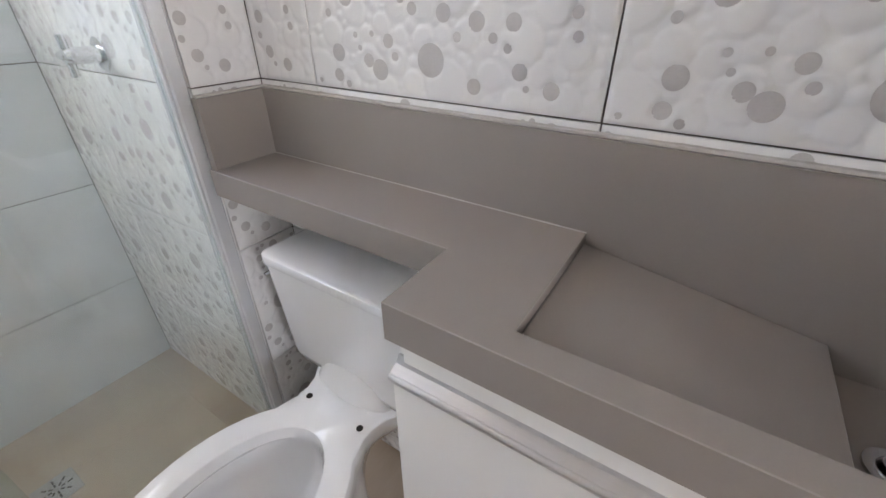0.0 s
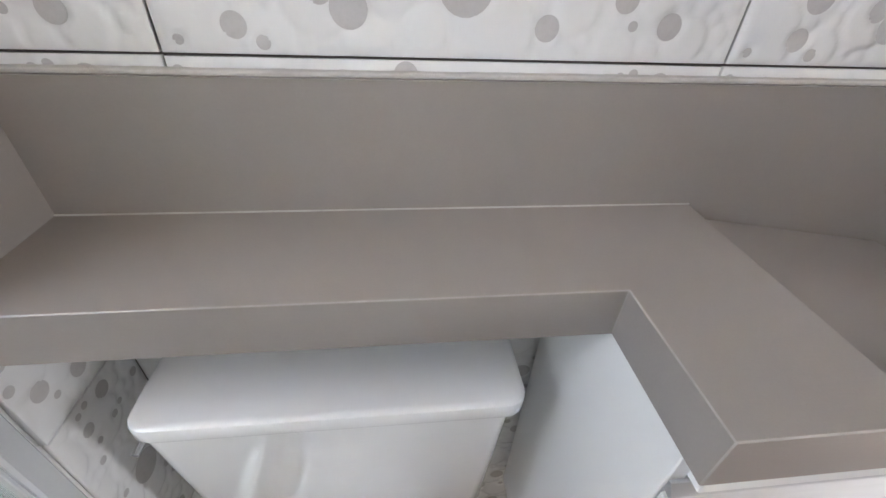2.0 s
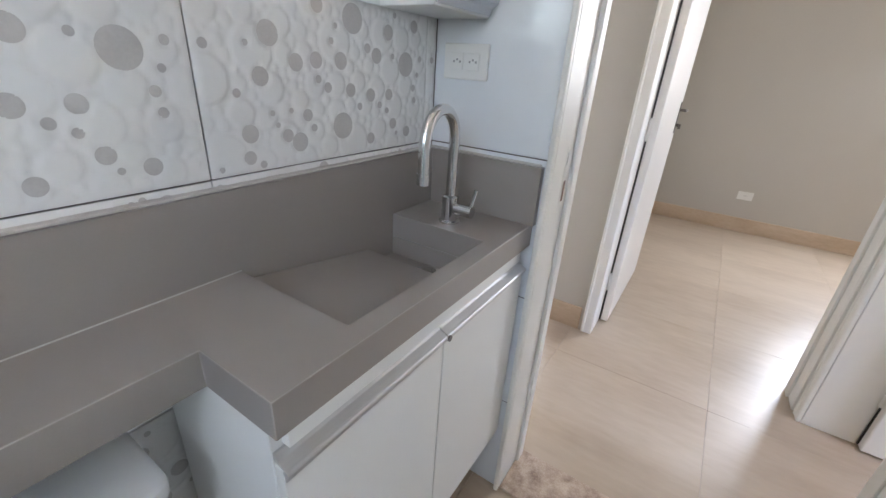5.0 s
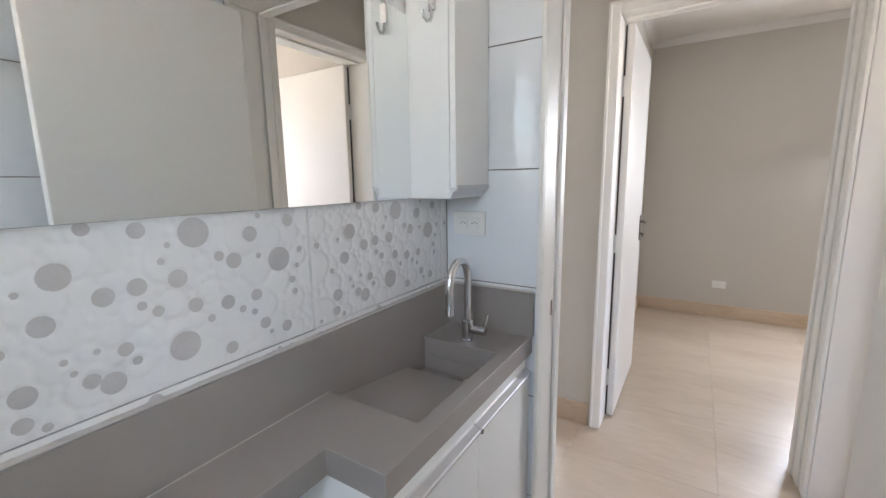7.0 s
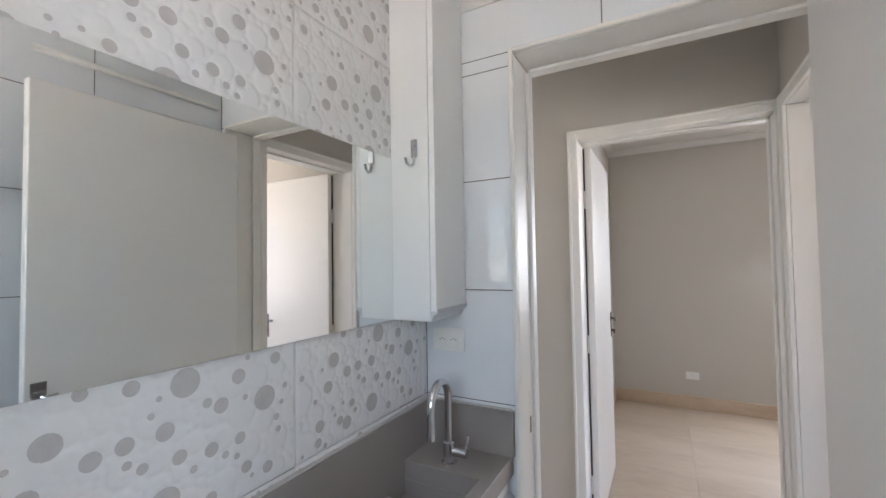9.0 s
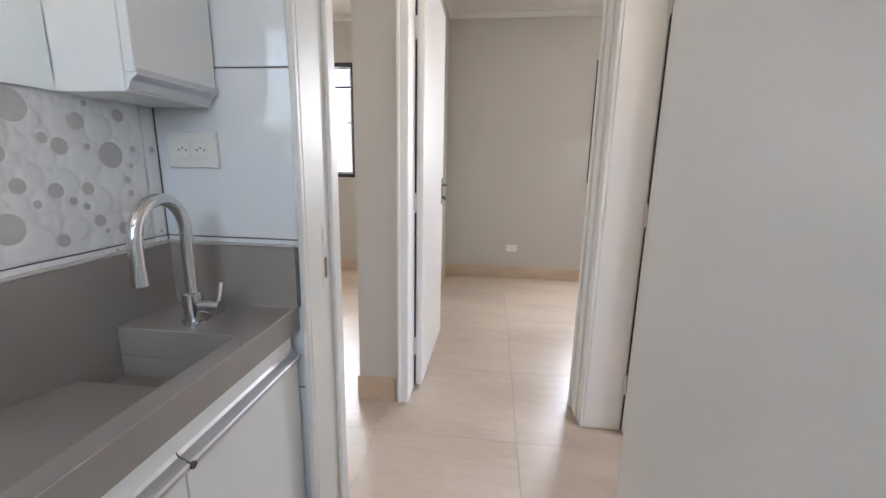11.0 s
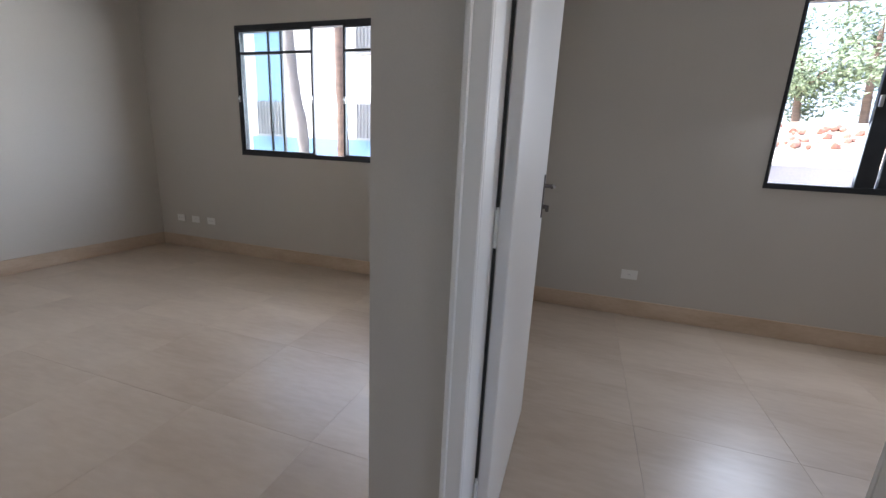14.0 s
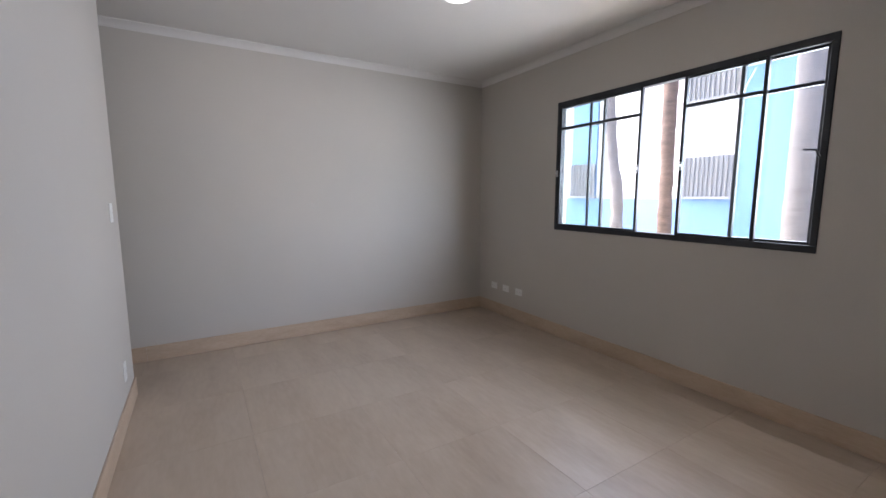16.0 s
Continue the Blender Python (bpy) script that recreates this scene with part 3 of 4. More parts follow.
part("lever", lever_set_x, IRON, leaf3, soft=True)


# ---- bathroom things ----
CT = 0.907            # worktop height
CF, LF = 0.467, 0.605  # fronts of the worktop and of the ledge
NX, LX = -0.174, -0.738
TH = 0.056
BY0, BY1, BX0, BX1 = 0.506, 0.748, -0.027, 0.358
BACK = VW - 0.019


def cut_slab(name, xs, ys, z0, z1, inside, material, parent):
    """A stone slab over the cells of a plan for which inside(x, y) holds, with small arrises in a paler highlight
    colour.
    """
    bm = bmesh.new()
    corner = {}

    def at(i, j, z):
        if (i, j, z) not in corner:
            corner[i, j, z] = bm.verts.new((xs[i], ys[j], z))
        return corner[i, j, z]

    def full(i, j):
        return 0 <= i < len(xs) - 1 and 0 <= j < len(ys) - 1 and inside((xs[i] + xs[i + 1]) / 2, (ys[j] + ys[j + 1]) / 2)
    for i in range(len(xs) - 1):
        for j in range(len(ys) - 1):
            if not full(i, j):
                continue
            for z in (z0, z1):
                bm.faces.new([at(i, j, z), at(i + 1, j, z), at(i + 1, j + 1, z), at(i, j + 1, z)])
            for k, m, p, q in ((i - 1, j, (i, j), (i, j + 1)), (i + 1, j, (i + 1, j), (i + 1, j + 1)), (i, j - 1, (i, j), (i + 1, j)), (i, j + 1, (i, j + 1), (i + 1, j + 1))):
                if not full(k, m):
                    bm.faces.new([at(*p, z0), at(*q, z0), at(*q, z1), at(*p, z1)])
    bmesh.ops.recalc_face_normals(bm, faces=bm.faces)
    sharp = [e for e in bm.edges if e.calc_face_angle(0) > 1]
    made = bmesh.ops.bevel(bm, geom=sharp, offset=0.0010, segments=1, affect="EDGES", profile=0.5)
    # bevel faces take the paler stone, a coloured-in edge highlight
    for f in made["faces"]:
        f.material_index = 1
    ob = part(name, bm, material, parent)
    ob.data.materials.append(ARRIS_HIGHLIGHT)
    return ob


def worktop():
    top = thing("vanity_worktop", (0.18, 0.62, CT - TH), "taupe quartz vanity top with carved basin and narrow ledge", "vanity top")
    z0 = CT - TH
    slab = cut_slab("slab", [LX, NX, BX0, BX1, EW], [CF, BY0, LF, VW], z0, CT, lambda x, y: (x > NX or y > LF) and not (BX0 < x < BX1 and y > BY0), TAUPE, top)
    # deep basin under the sloped plate
    bm = bmesh.new()
    bx(bm, (BX0 - 0.012, BY0 - 0.012, 0.792), (BX1 + 0.012, VW, 0.806))
    bx(bm, (BX1, BY0 - 0.012, 0.806), (BX1 + 0.012, VW, z0 - 0.001))
    bx(bm, (BX0 - 0.012, BY0 - 0.012, 0.806), (BX0, VW, z0 - 0.001))
    bx(bm, (BX0, BY0 - 0.012, 0.806), (BX1, BY0, z0 - 0.001))
    part("basin", bm, TAUPE, top)
    bm = bmesh.new()
    x0, x1, za, zb2 = BX0 + 0.0005, 0.270, CT - 0.016, CT - 0.062
    ring = lambda y: [(x0, y, za), (x1, y, zb2), (x1, y, zb2 - 0.016), (x0, y, za - 0.02)]  # noqa: E731
    loft(bm, [ring(BY0 + 0.004), ring(BACK - 0.002)])
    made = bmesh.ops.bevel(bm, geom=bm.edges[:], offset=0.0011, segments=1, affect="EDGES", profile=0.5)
    # the plate's edges get the same painted highlight
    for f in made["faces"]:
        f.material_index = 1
    part("sloped_plate", bm, TAUPE, top).data.materials.append(ARRIS_HIGHLIGHT)
    box("basin_back", (BX0, BACK, 0.806), (BX1, VW, CT), TAUPE, top, 0)
    for n, a, b in (("backsplash", (LX + 0.018, BACK, CT), (EW - 0.018, VW, 1.043)), ("side_splash", (EW - 0.018, CF - 0.006, CT), (EW, VW, 1.043)), ("side_splash", (LX, LF + 0.006, CT), (LX + 0.018, VW, 1.043))):
        box(n, a, b, TAUPE, top, 0)
    box("cement_bead", (LX + 0.014, BACK + 0.006, 1.043), (EW - 0.010, VW, 1.0475), CEMENT, top, 0.001, "rough pale cement joint")
    box("cement_bead", (EW - 0.010, CF, 1.043), (EW, VW, 1.0475), CEMENT, top, 0.001)
    box("cement_bead", (LX, LF + 0.01, 1.043), (LX + 0.012, VW, 1.0475), CEMENT, top, 0.001)
    box("silicone_line", (LX + 0.018, BACK - 0.0014, CT), (BX0, BACK, CT + 0.0014), CEMENT, top, 0)
    bm = bmesh.new()
    tube(bm, [(0.322, 0.625, 0.806), (0.322, 0.625, 0.810)], 0.026, 20)
    tube(bm, [(0.322, 0.625, 0.810), (0.322, 0.625, 0.816)], [0.016, 0.013], 16)
    part("basin_waste", bm, CHROME, top, "chrome click waste", soft=True)
    return top


worktop()


def faucet():
    f = thing("faucet", (0.408, 0.625, CT), "chrome swan-neck basin tap with side lever", "faucet")
    x, y = 0.408, 0.625
    bm = bmesh.new()
    tube(bm, [(x, y, CT), (x, y, CT + 0.004), (x, y, CT + 0.006), (x, y, CT + 0.060), (x, y, CT + 0.063)], [0.024, 0.024, 0.019, 0.019, 0.014], 22)
    part("body", bm, CHROME, f, soft=True)
    bm = bmesh.new()
    r, top = 0.064, CT + 0.186
    pts = [(x, y, CT + 0.06), (x, y, CT + 0.12), (x, y, top)]
    ux, uy = -0.995, -0.10
    for k in range(1, 15):
        a = math.pi * k / 14
        d = r - r * math.cos(a)
        pts.append((x + ux * d, y + uy * d, top + r * math.sin(a)))
    e = pts[-1]
    pts += [(e[0], e[1], e[2] - 0.025), (e[0], e[1], e[2] - 0.050)]
    tube(bm, pts, 0.0115, 18)
    part("spout", bm, CHROME, f, soft=True)
    bm = bmesh.new()
    tube(bm, [(e[0], e[1], e[2] - 0.050), (e[0], e[1], e[2] - 0.072)], [0.0128, 0.0128], 18)
    part("aerator", bm, CHROME, f, soft=True)
    bm = bmesh.new()
    tube(bm, [(x, y - 0.015, CT + 0.034), (x, y - 0.058, CT + 0.034)], 0.0135, 18)
    h = part("lever_hub", bm, CHROME, f, soft=True)
    bm = bmesh.new()
    tube(bm, [(x, y - 0.052, CT + 0.040), (x + 0.004, y - 0.056, CT + 0.062), (x + 0.006, y - 0.060, CT + 0.085)], [0.005, 0.0045, 0.005], 10)
    part("lever", bm, CHROME, h, soft=True)


faucet()


def vanity_cabinet():
    c = thing("vanity_cabinet", (0.18, 0.62, 0.25), "white melamine vanity cabinet hung under the counter", "cabinet")
    x0, x1, y0, y1, z0, z1 = NX + 0.004, EW - 0.012, CF + 0.022, VW - 0.02, 0.25, CT - TH - 0.001
    t = 0.016
    box("side_panel", (x0, y0, z0), (x0 + t, y1, z1), MELA, c, 0.001)
    box("side_panel", (x1 - t, y0, z0), (x1, y1, z1), MELA, c, 0.001)
    box("bottom_panel", (x0 + t, y0, z0), (x1 - t, y1, z0 + t), MELA, c, 0.001)
    box("top_rail", (x0 + t, y0 - 0.013, z1 - 0.0345), (x1 - t, y0 + t, z1), MELA, c, 0.001)
    box("filler_strip", (x1 - 0.001, y0 - 0.002, z0), (EW - 0.001, y0 + 0.012, z1), PLASTD, c, 0, "grey shadow gap filler")
    xm = 0.168
    for a, b in ((x0 + 0.001, xm - 0.0015), (xm + 0.0015, x1 - 0.002)):
        d = box("door", (a, y0 - 0.019, z0 + 0.002), (b, y0 - 0.001, z1 - 0.055), MELA, c, 0.001)
        bm = bmesh.new()
        zt2 = z1 - 0.054
        prof = [(y0 - 0.020, zt2 - 0.016), (y0 - 0.0225, zt2 - 0.016), (y0 - 0.0225, zt2 + 0.002), (y0 - 0.010, zt2 + 0.008), (y0 - 0.004, zt2 + 0.018), (y0 - 0.001, zt2 + 0.018), (y0 - 0.001, zt2 + 0.006), (y0 - 0.020, zt2 + 0.0015)]
        loft(bm, [[(q, py, pz) for py, pz in prof] for q in (a, b)])
        part("handle_profile", bm, ALU, d, "long aluminium grip profile")
        bm = bmesh.new()
        tube(bm, [(a, y0 - 0.0225, zt2 - 0.004), (b, y0 - 0.0225, zt2 - 0.004)], 0.0055, 12)
        part("grip_bead", bm, ALU, d, "rounded aluminium grip edge", soft=True)
    bm = bmesh.new()
    tube(bm, [(xm + 0.004, y0 - 0.0235, z1 - 0.060), (xm + 0.004, y0 - 0.030, z1 - 0.060)], 0.006, 12)
    part("door_bumper", bm, IRON, c, soft=True)


vanity_cabinet()


def wall_cabinet():
    c = thing("wall_cabinet", (0.43, 0.69, 1.352), "tall narrow white melamine wall cabinet beside the mirror", "cabinet")
    x0, x1, yf, z0, z1 = 0.326, EW - 0.003, 0.635, 1.331, BHI - 0.022
    box("carcass", (x0, yf, z0), (x1, VW - 0.003, z1), MELA, c, 0.001)
    d = box("door", (x0 + 0.001, yf - 0.019, z0 + 0.030), (x1 - 0.004, yf - 0.001, z1 - 0.002), MELA, c, 0.001)
    bm = bmesh.new()
    zt2 = z0 + 0.030
    prof = [(yf - 0.020, zt2 + 0.006), (yf - 0.0225, zt2 + 0.006), (yf - 0.0225, zt2 - 0.004), (yf - 0.010, zt2 - 0.012), (yf - 0.004, zt2 - 0.026), (yf - 0.001, zt2 - 0.026), (yf - 0.001, zt2 - 0.001), (yf - 0.020, zt2 - 0.001)]
    loft(bm, [[(q, py, pz) for py, pz in prof] for q in (x0 + 0.001, x1 - 0.004)])
    part("handle_profile", bm, ALU, d, "aluminium grip profile")
    h = thing("towel_hook", (x0, 0.682, 1.80), "chrome single hook stuck to the cabinet side", "hook")
    bm = bmesh.new()
    bx(bm, (x0 - 0.006, 0.670, 1.808), (x0, 0.692, 1.862), 0.002)
    part("plate", bm, CHROME, h, soft=False)
    bm = bmesh.new()
    tube(bm, [(x0 - 0.004, 0.681, 1.812), (x0 - 0.004, 0.681, 1.794), (x0 - 0.010, 0.682, 1.784), (x0 - 0.022, 0.684, 1.780), (x0 - 0.034, 0.686, 1.787), (x0 - 0.039, 0.687, 1.802)], 0.0045, 10)
    part("hook", bm, CHROME, h, soft=True)


wall_cabinet()

mirror = thing("wall_mirror", (-0.2, VW, 1.352), "frameless wide mirror fixed over embossed tiles", "mirror")
box("glass", (-0.72, VW - 0.010, 1.331), (0.324, VW - 0.005, 1.815), MIRROR, mirror, 0.0008)
box("backing", (-0.719, VW - 0.0048, 1.332), (0.323, VW - 0.0005, 1.814), SHADOWGAP, mirror, 0)


def socket(name, face, along, y, z, w, h, label, axis="x", out=-1, slots=2, mats=(PLAST, PLASTD)):
    """A wall plate with its inserts, on a wall at right angles to the axis."""
    s = thing(name, (face, y, z) if axis == "x" else (y, face, z), label, "outlet")

    def slab(n, u0, u1, z0, z1, d0, d1, m, bev, par):
        if axis == "x":
            return box(n, (face + out * d0, u0, z0), (face + out * d1, u1, z1), m, par, bev)
        return box(n, (u0, face + out * d0, z0), (u1, face + out * d1, z1), m, par, bev)
    pl = slab("plate", y - w / 2, y + w / 2, z - h / 2, z + h / 2, 0, 0.008, mats[0], 0.002, s)
    for k in range(slots):
        c = y + (k - (slots - 1) / 2) * w * 0.36
        slab("insert", c - w * 0.14, c + w * 0.14, z - h * 0.24, z + h * 0.24, 0.008, 0.0105, mats[0], 0.001, s)
        for q in (-1, 0, 1):
            slab("pin_hole", c + q * w * 0.07 - 0.0022, c + q * w * 0.07 + 0.0022, z - 0.0022 + (0.004 if q == 0 else 0), z + 0.0022 + (0.004 if q == 0 else 0), 0.0105, 0.0108, mats[1], 0, s)
    return s


socket("wall_outlet", EW, "y", 0.682, 1.245, 0.115, 0.075, "white double socket plate on tiles over the tap", slots=2)
socket("wall_outlet", FW, "y", -0.176, 0.331, 0.115, 0.072, "white socket plate low on the bedroom wall", slots=1)
for yy, nn in ((4.43, 2), (4.22, 1), (4.00, 2)):
    socket("wall_outlet", FW, "y", yy, 0.325, 0.105, 0.072, "white wall plate low on the living room wall", slots=nn)["group"] = "plates under the living room window"
socket("wall_outlet", HW, "y", 3.72, 0.30, 0.072, 0.115, "white socket plate low by the wall corner", out=1, slots=1)
socket("light_switch", HW, "y", 3.80, 1.27, 0.072, 0.115, "white rocker light switch on the greige wall", out=1, slots=1)["category"] = "switch"


def toilet():
    t = thing("toilet", (-0.445, 0.40, 0), "white close-coupled toilet bowl and cistern without a seat", "toilet")
    cx = -0.445
    bm = bmesh.new()
    RZ = 0.418
    around = [-90 + 140 * k / 17 for k in range(18)] + [58, 65, 72, 79, 85, 90]
    back = [(0.112, 0.530), (0.105, 0.552), (0.105, 0.580), (0.114, 0.612), (0.136, 0.645), (0.150, 0.680), (0.150, 0.755)]

    def mirrored(side):
        return side + [(2 * cx - x, y, z) for x, y, z in side[::-1]]

    def oval(hw, y0, y1, z):
        """A ring round the bowl, from its front along one side to the back."""
        turns = around + [90]
        return mirrored([(cx + hw * max(0.02, math.cos(radians(a))), (y0 + y1) / 2 + (y1 - y0) / 2 * math.sin(radians(a)), z) for a in turns])

    def rim(z, inset=0.0, drop=0.0, low=None):
        """The outline of rim and deck; drop draws it towards a lower ring."""
        side = [(cx + (0.184 - inset) * max(0.02, math.cos(radians(a))), 0.31 + (0.255 - inset) * math.sin(radians(a)), z) for a in around[:18]]
        side += [(cx + w - inset, y - (inset if y > 0.75 else 0), z) for w, y in back]
        ring = mirrored(side)
        if low:
            ring = [tuple(Vector(p).lerp(Vector((q[0], q[1], z)), drop)) for p, q in zip(ring, low)]
        return ring
    foot = oval(0.12, 0.15, 0.60, 0.1)
    loft(bm, [oval(0.125, 0.14, 0.61, 0.001), foot, rim(0.20, 0, 0.92, foot), rim(0.29, 0, 0.62, foot), rim(0.35, 0, 0.22, foot), rim(0.385, 0, 0.04, foot), rim(RZ - 0.012), rim(RZ - 0.003, 0.003), rim(RZ, 0.009),
              oval(0.136, 0.088, 0.515, RZ), oval(0.127, 0.096, 0.507, RZ - 0.005), oval(0.120, 0.102, 0.500, RZ - 0.03), oval(0.128, 0.095, 0.505, RZ - 0.045), oval(0.115, 0.12, 0.49, 0.31), oval(0.075, 0.18, 0.43, 0.24), oval(0.045, 0.22, 0.36, 0.20)])
    part("bowl", bm, PORC, t, soft=True)
    for sx in (-0.0775, 0.0775):
        bm = bmesh.new()
        tube(bm, [(cx + sx + 0.001, 0.566, RZ - 0.0005), (cx + sx + 0.001, 0.566, RZ + 0.0012)], 0.0075, 14)
        # flat dark disc: the hole's shade is only coloured on the deck
        part("bolt_hole", bm, SHADOWGAP, t, "dark empty seat bolt hole", soft=True)
    bm = bmesh.new()
    loft(bm, [rrect(cx - 0.176, cx + 0.170, 0.650, 0.757, 0.410, 0.025), rrect(cx - 0.193, cx + 0.182, 0.637, 0.760, 0.424, 0.024), rrect(cx - 0.201, cx + 0.189, 0.630, 0.762, 0.450, 0.022), rrect(cx - 0.213, cx + 0.200, 0.617, 0.762, 0.709, 0.02)])
    part("cistern", bm, PORC, t, soft=True)
    bm = bmesh.new()
    neck = ((0.405, 0.118, 0.590), (0.425, 0.112, 0.606), (0.450, 0.108, 0.620), (0.490, 0.112, 0.629), (0.540, 0.116, 0.633))
    loft(bm, [[(cx - 0.006 + w * math.cos(a), 0.66 - (0.66 - yf) * math.sin(a) ** 0.6, z) for a in [math.pi * k / 14 for k in range(15)]] for z, w, yf in neck])
    part("front_bulge", bm, PORC, t, soft=True)
    bm = bmesh.new()
    loft(bm, [rrect(cx - 0.211, cx + 0.207, 0.616, 0.764, 0.7115, 0.022), rrect(cx - 0.215, cx + 0.212, 0.611, 0.766, 0.7125, 0.024), rrect(cx - 0.216, cx + 0.213, 0.610, 0.766, 0.716, 0.024), rrect(cx - 0.216, cx + 0.213, 0.610, 0.766, 0.7305, 0.024), rrect(cx - 0.215, cx + 0.212, 0.611, 0.765, 0.7335, 0.023), rrect(cx - 0.212, cx + 0.209, 0.614, 0.763, 0.7355, 0.021), rrect(cx - 0.207, cx + 0.204, 0.619, 0.758, 0.7362, 0.017)])
    part("cistern_lid", bm, PORC, t, soft=True)
    bm = bmesh.new()
    tube(bm, [(cx - 0.205, 0.66, 0.668), (cx - 0.224, 0.66, 0.668), (cx - 0.229, 0.652, 0.668), (cx - 0.231, 0.625, 0.666)], [0.006, 0.006, 0.0045, 0.004], 10)
    part("flush_lever", bm, CHROME, t, soft=True)
    s = thing("drain_stub", (-0.702, 0.68, 0.0), "white plastic pipe stub with a dark slotted grate behind the toilet", "drain")
    px, py, top = -0.702, 0.680, 0.18
    bm = bmesh.new()
    tube(bm, [(px, py, 0.0005), (px, py, top - 0.03), (px, py, top - 0.028), (px, py, top - 0.002), (px, py, top)], [0.036, 0.036, 0.041, 0.041, 0.039], 26)
    part("pipe", bm, PLAST, s, "white plastic pipe", soft=True)
    bm = bmesh.new()
    tube(bm, [(px, py, top + 0.0005), (px, py, top + 0.002)], 0.034, 26)
    # dark disc on the pipe end gives the depth between the ribs
    g = part("grate_recess", bm, SHADOWGAP, s, "dark recess under the grate")
    for k in range(10):
        a = math.tau * k / 10
        bm = bmesh.new()
        tube(bm, [(px + 0.009 * math.cos(a), py + 0.009 * math.sin(a), top + 0.003), (px + 0.035 * math.cos(a), py + 0.035 * math.sin(a), top + 0.003)], 0.0022, 6)
        part("grate_rib", bm, PIPE, g)
    bm = bmesh.new()
    tube(bm, [(px, py, top + 0.002), (px, py, top + 0.005), (px, py, top + 0.006)], [0.011, 0.011, 0.008], 14)
    part("grate_hub", bm, PIPE, g)


toilet()


def shower():
    s = thing("shower_screen", (-0.77, 0.1, 0), "clear glass shower screen with white aluminium posts", "shower screen")
    g = box("glass_panel", (-0.774, 0.09, 0.035), (-0.766, SH - 0.02, 1.86), SHGLASS, s, 0.001)
    g.visible_shadow = False
    g = box("glass_panel", (-0.792, SB + 0.02, 0.035), (-0.784, 0.13, 1.86), SHGLASS, s, 0.001)
    g.visible_shadow = False
    for y0, y1 in ((SH - 0.030, SH - 0.0005), (SB + 0.0005, SB + 0.030)):
        bm = bmesh.new()
        bx(bm, (-0.797, y0, 0.006), (-0.751, y1, 1.90), 0.003)
        post = part("wall_post", bm, ALUW, s, "white aluminium wall profile")
        for x0, x1 in ((-0.790, -0.782), (-0.764, -0.756)):
            box("glazing_lip", (x0, y0 - 0.005 if y0 > 0 else y1 + 0.005, 0.006), (x1, y0 if y0 > 0 else y1, 1.90), ALUW, post, 0.001)
    for z0, z1 in ((0.004, 0.035), (1.86, 1.90)):
        box("rail", (-0.798, SB + 0.030, z0), (-0.752, SH - 0.036, z1), ALUW, s, 0.003)
    v = thing("shower_valve", (-1.065, SH, 1.10), "chrome shower valve with a cross handle on the tiles", "tap")
    bm = bmesh.new()
    tube(bm, [(-1.065, SH, 1.10), (-1.065, SH - 0.006, 1.10), (-1.065, SH - 0.010, 1.10)], [0.034, 0.034, 0.02], 22)
    part("rosette", bm, CHROME, v, soft=True)
    bm = bmesh.new()
    tube(bm, [(-1.065, SH - 0.008, 1.10), (-1.065, SH - 0.07, 1.10)], [0.018, 0.016], 18)
    part("stem", bm, CHROME, v, soft=True)
    bm = bmesh.new()
    for dx, dz in ((0.04, 0), (0, 0.04)):
        tube(bm, [(-1.065 - dx, SH - 0.062, 1.10 - dz), (-1.065 + dx, SH - 0.062, 1.10 + dz)], 0.0085, 12)
    part("cross_handle", bm, CHROME, v, soft=True)
    d = thing("floor_drain", (-1.197, 0.145, 0), "small square grey floor drain with slots", "drain")
    box("plate", (-1.247, 0.095, 0.0005), (-1.147, 0.195, 0.004), PIPE, d, 0.001)
    bm = bmesh.new()
    for i in range(8):
        a = math.tau * i / 8
        for r0, r1 in ((0.011, 0.020), (0.026, 0.038)):
            tube(bm, [(-1.197 + r0 * math.cos(a), 0.145 + r0 * math.sin(a), 0.0044), (-1.197 + r1 * math.cos(a), 0.145 + r1 * math.sin(a), 0.0044)], 0.0024, 6)
    # slots are dark bars on the plate, coloured as their inner shade
    part("slots", bm, SHADOWGAP, d)


shower()

towel = thing("towel_rail", (-0.30, SB, 1.80), "double chrome towel rail on white tiles", "towel rail")
for x in (-0.275, -0.655):
    bm = bmesh.new()
    tube(bm, [(x, SB, 1.753), (x, SB + 0.008, 1.753), (x, SB + 0.010, 1.753)], [0.026, 0.026, 0.018], 22)
    part("rosette", bm, CHROME, towel, soft=True)
bm = bmesh.new()
for z in (1.738, 1.768):
    tube(bm, [(-0.255, SB + 0.05, z), (-0.675, SB + 0.05, z)], 0.006, 12)
for x in (-0.275, -0.655):
    bx(bm, (x - 0.007, SB + 0.008, 1.728), (x + 0.007, SB + 0.056, 1.778), 0.002)
part("bars", bm, CHROME, towel, soft=True)
rail = tagged(box("slim_rail", (-0.15, SB + 0.0005, 2.236), (0.505, SB + 0.022, 2.259), PLAST, None, 0.006, seg=2), "slim white rail fixed to tiles above the door", "rail")

# living room lamp
lamp = thing("ceiling_light", (2.70, 3.04, HI), "round flush white ceiling light, switched on", "ceiling light")
bm = bmesh.new()
tube(bm, [(2.70, 3.04, HI), (2.70, 3.04, HI - 0.018), (2.70, 3.04, HI - 0.020)], [0.11, 0.11, 0.104], 40)
part("base", bm, PLAST, lamp, soft=True)
bm = bmesh.new()
tube(bm, [(2.70, 3.04, HI - 0.0205), (2.70, 3.04, HI - 0.034), (2.70, 3.04, HI - 0.042), (2.70, 3.04, HI - 0.045)], [0.100, 0.095, 0.075, 0.03], 40)
part("diffuser", bm, LAMP, lamp, "glowing white diffuser", soft=True)

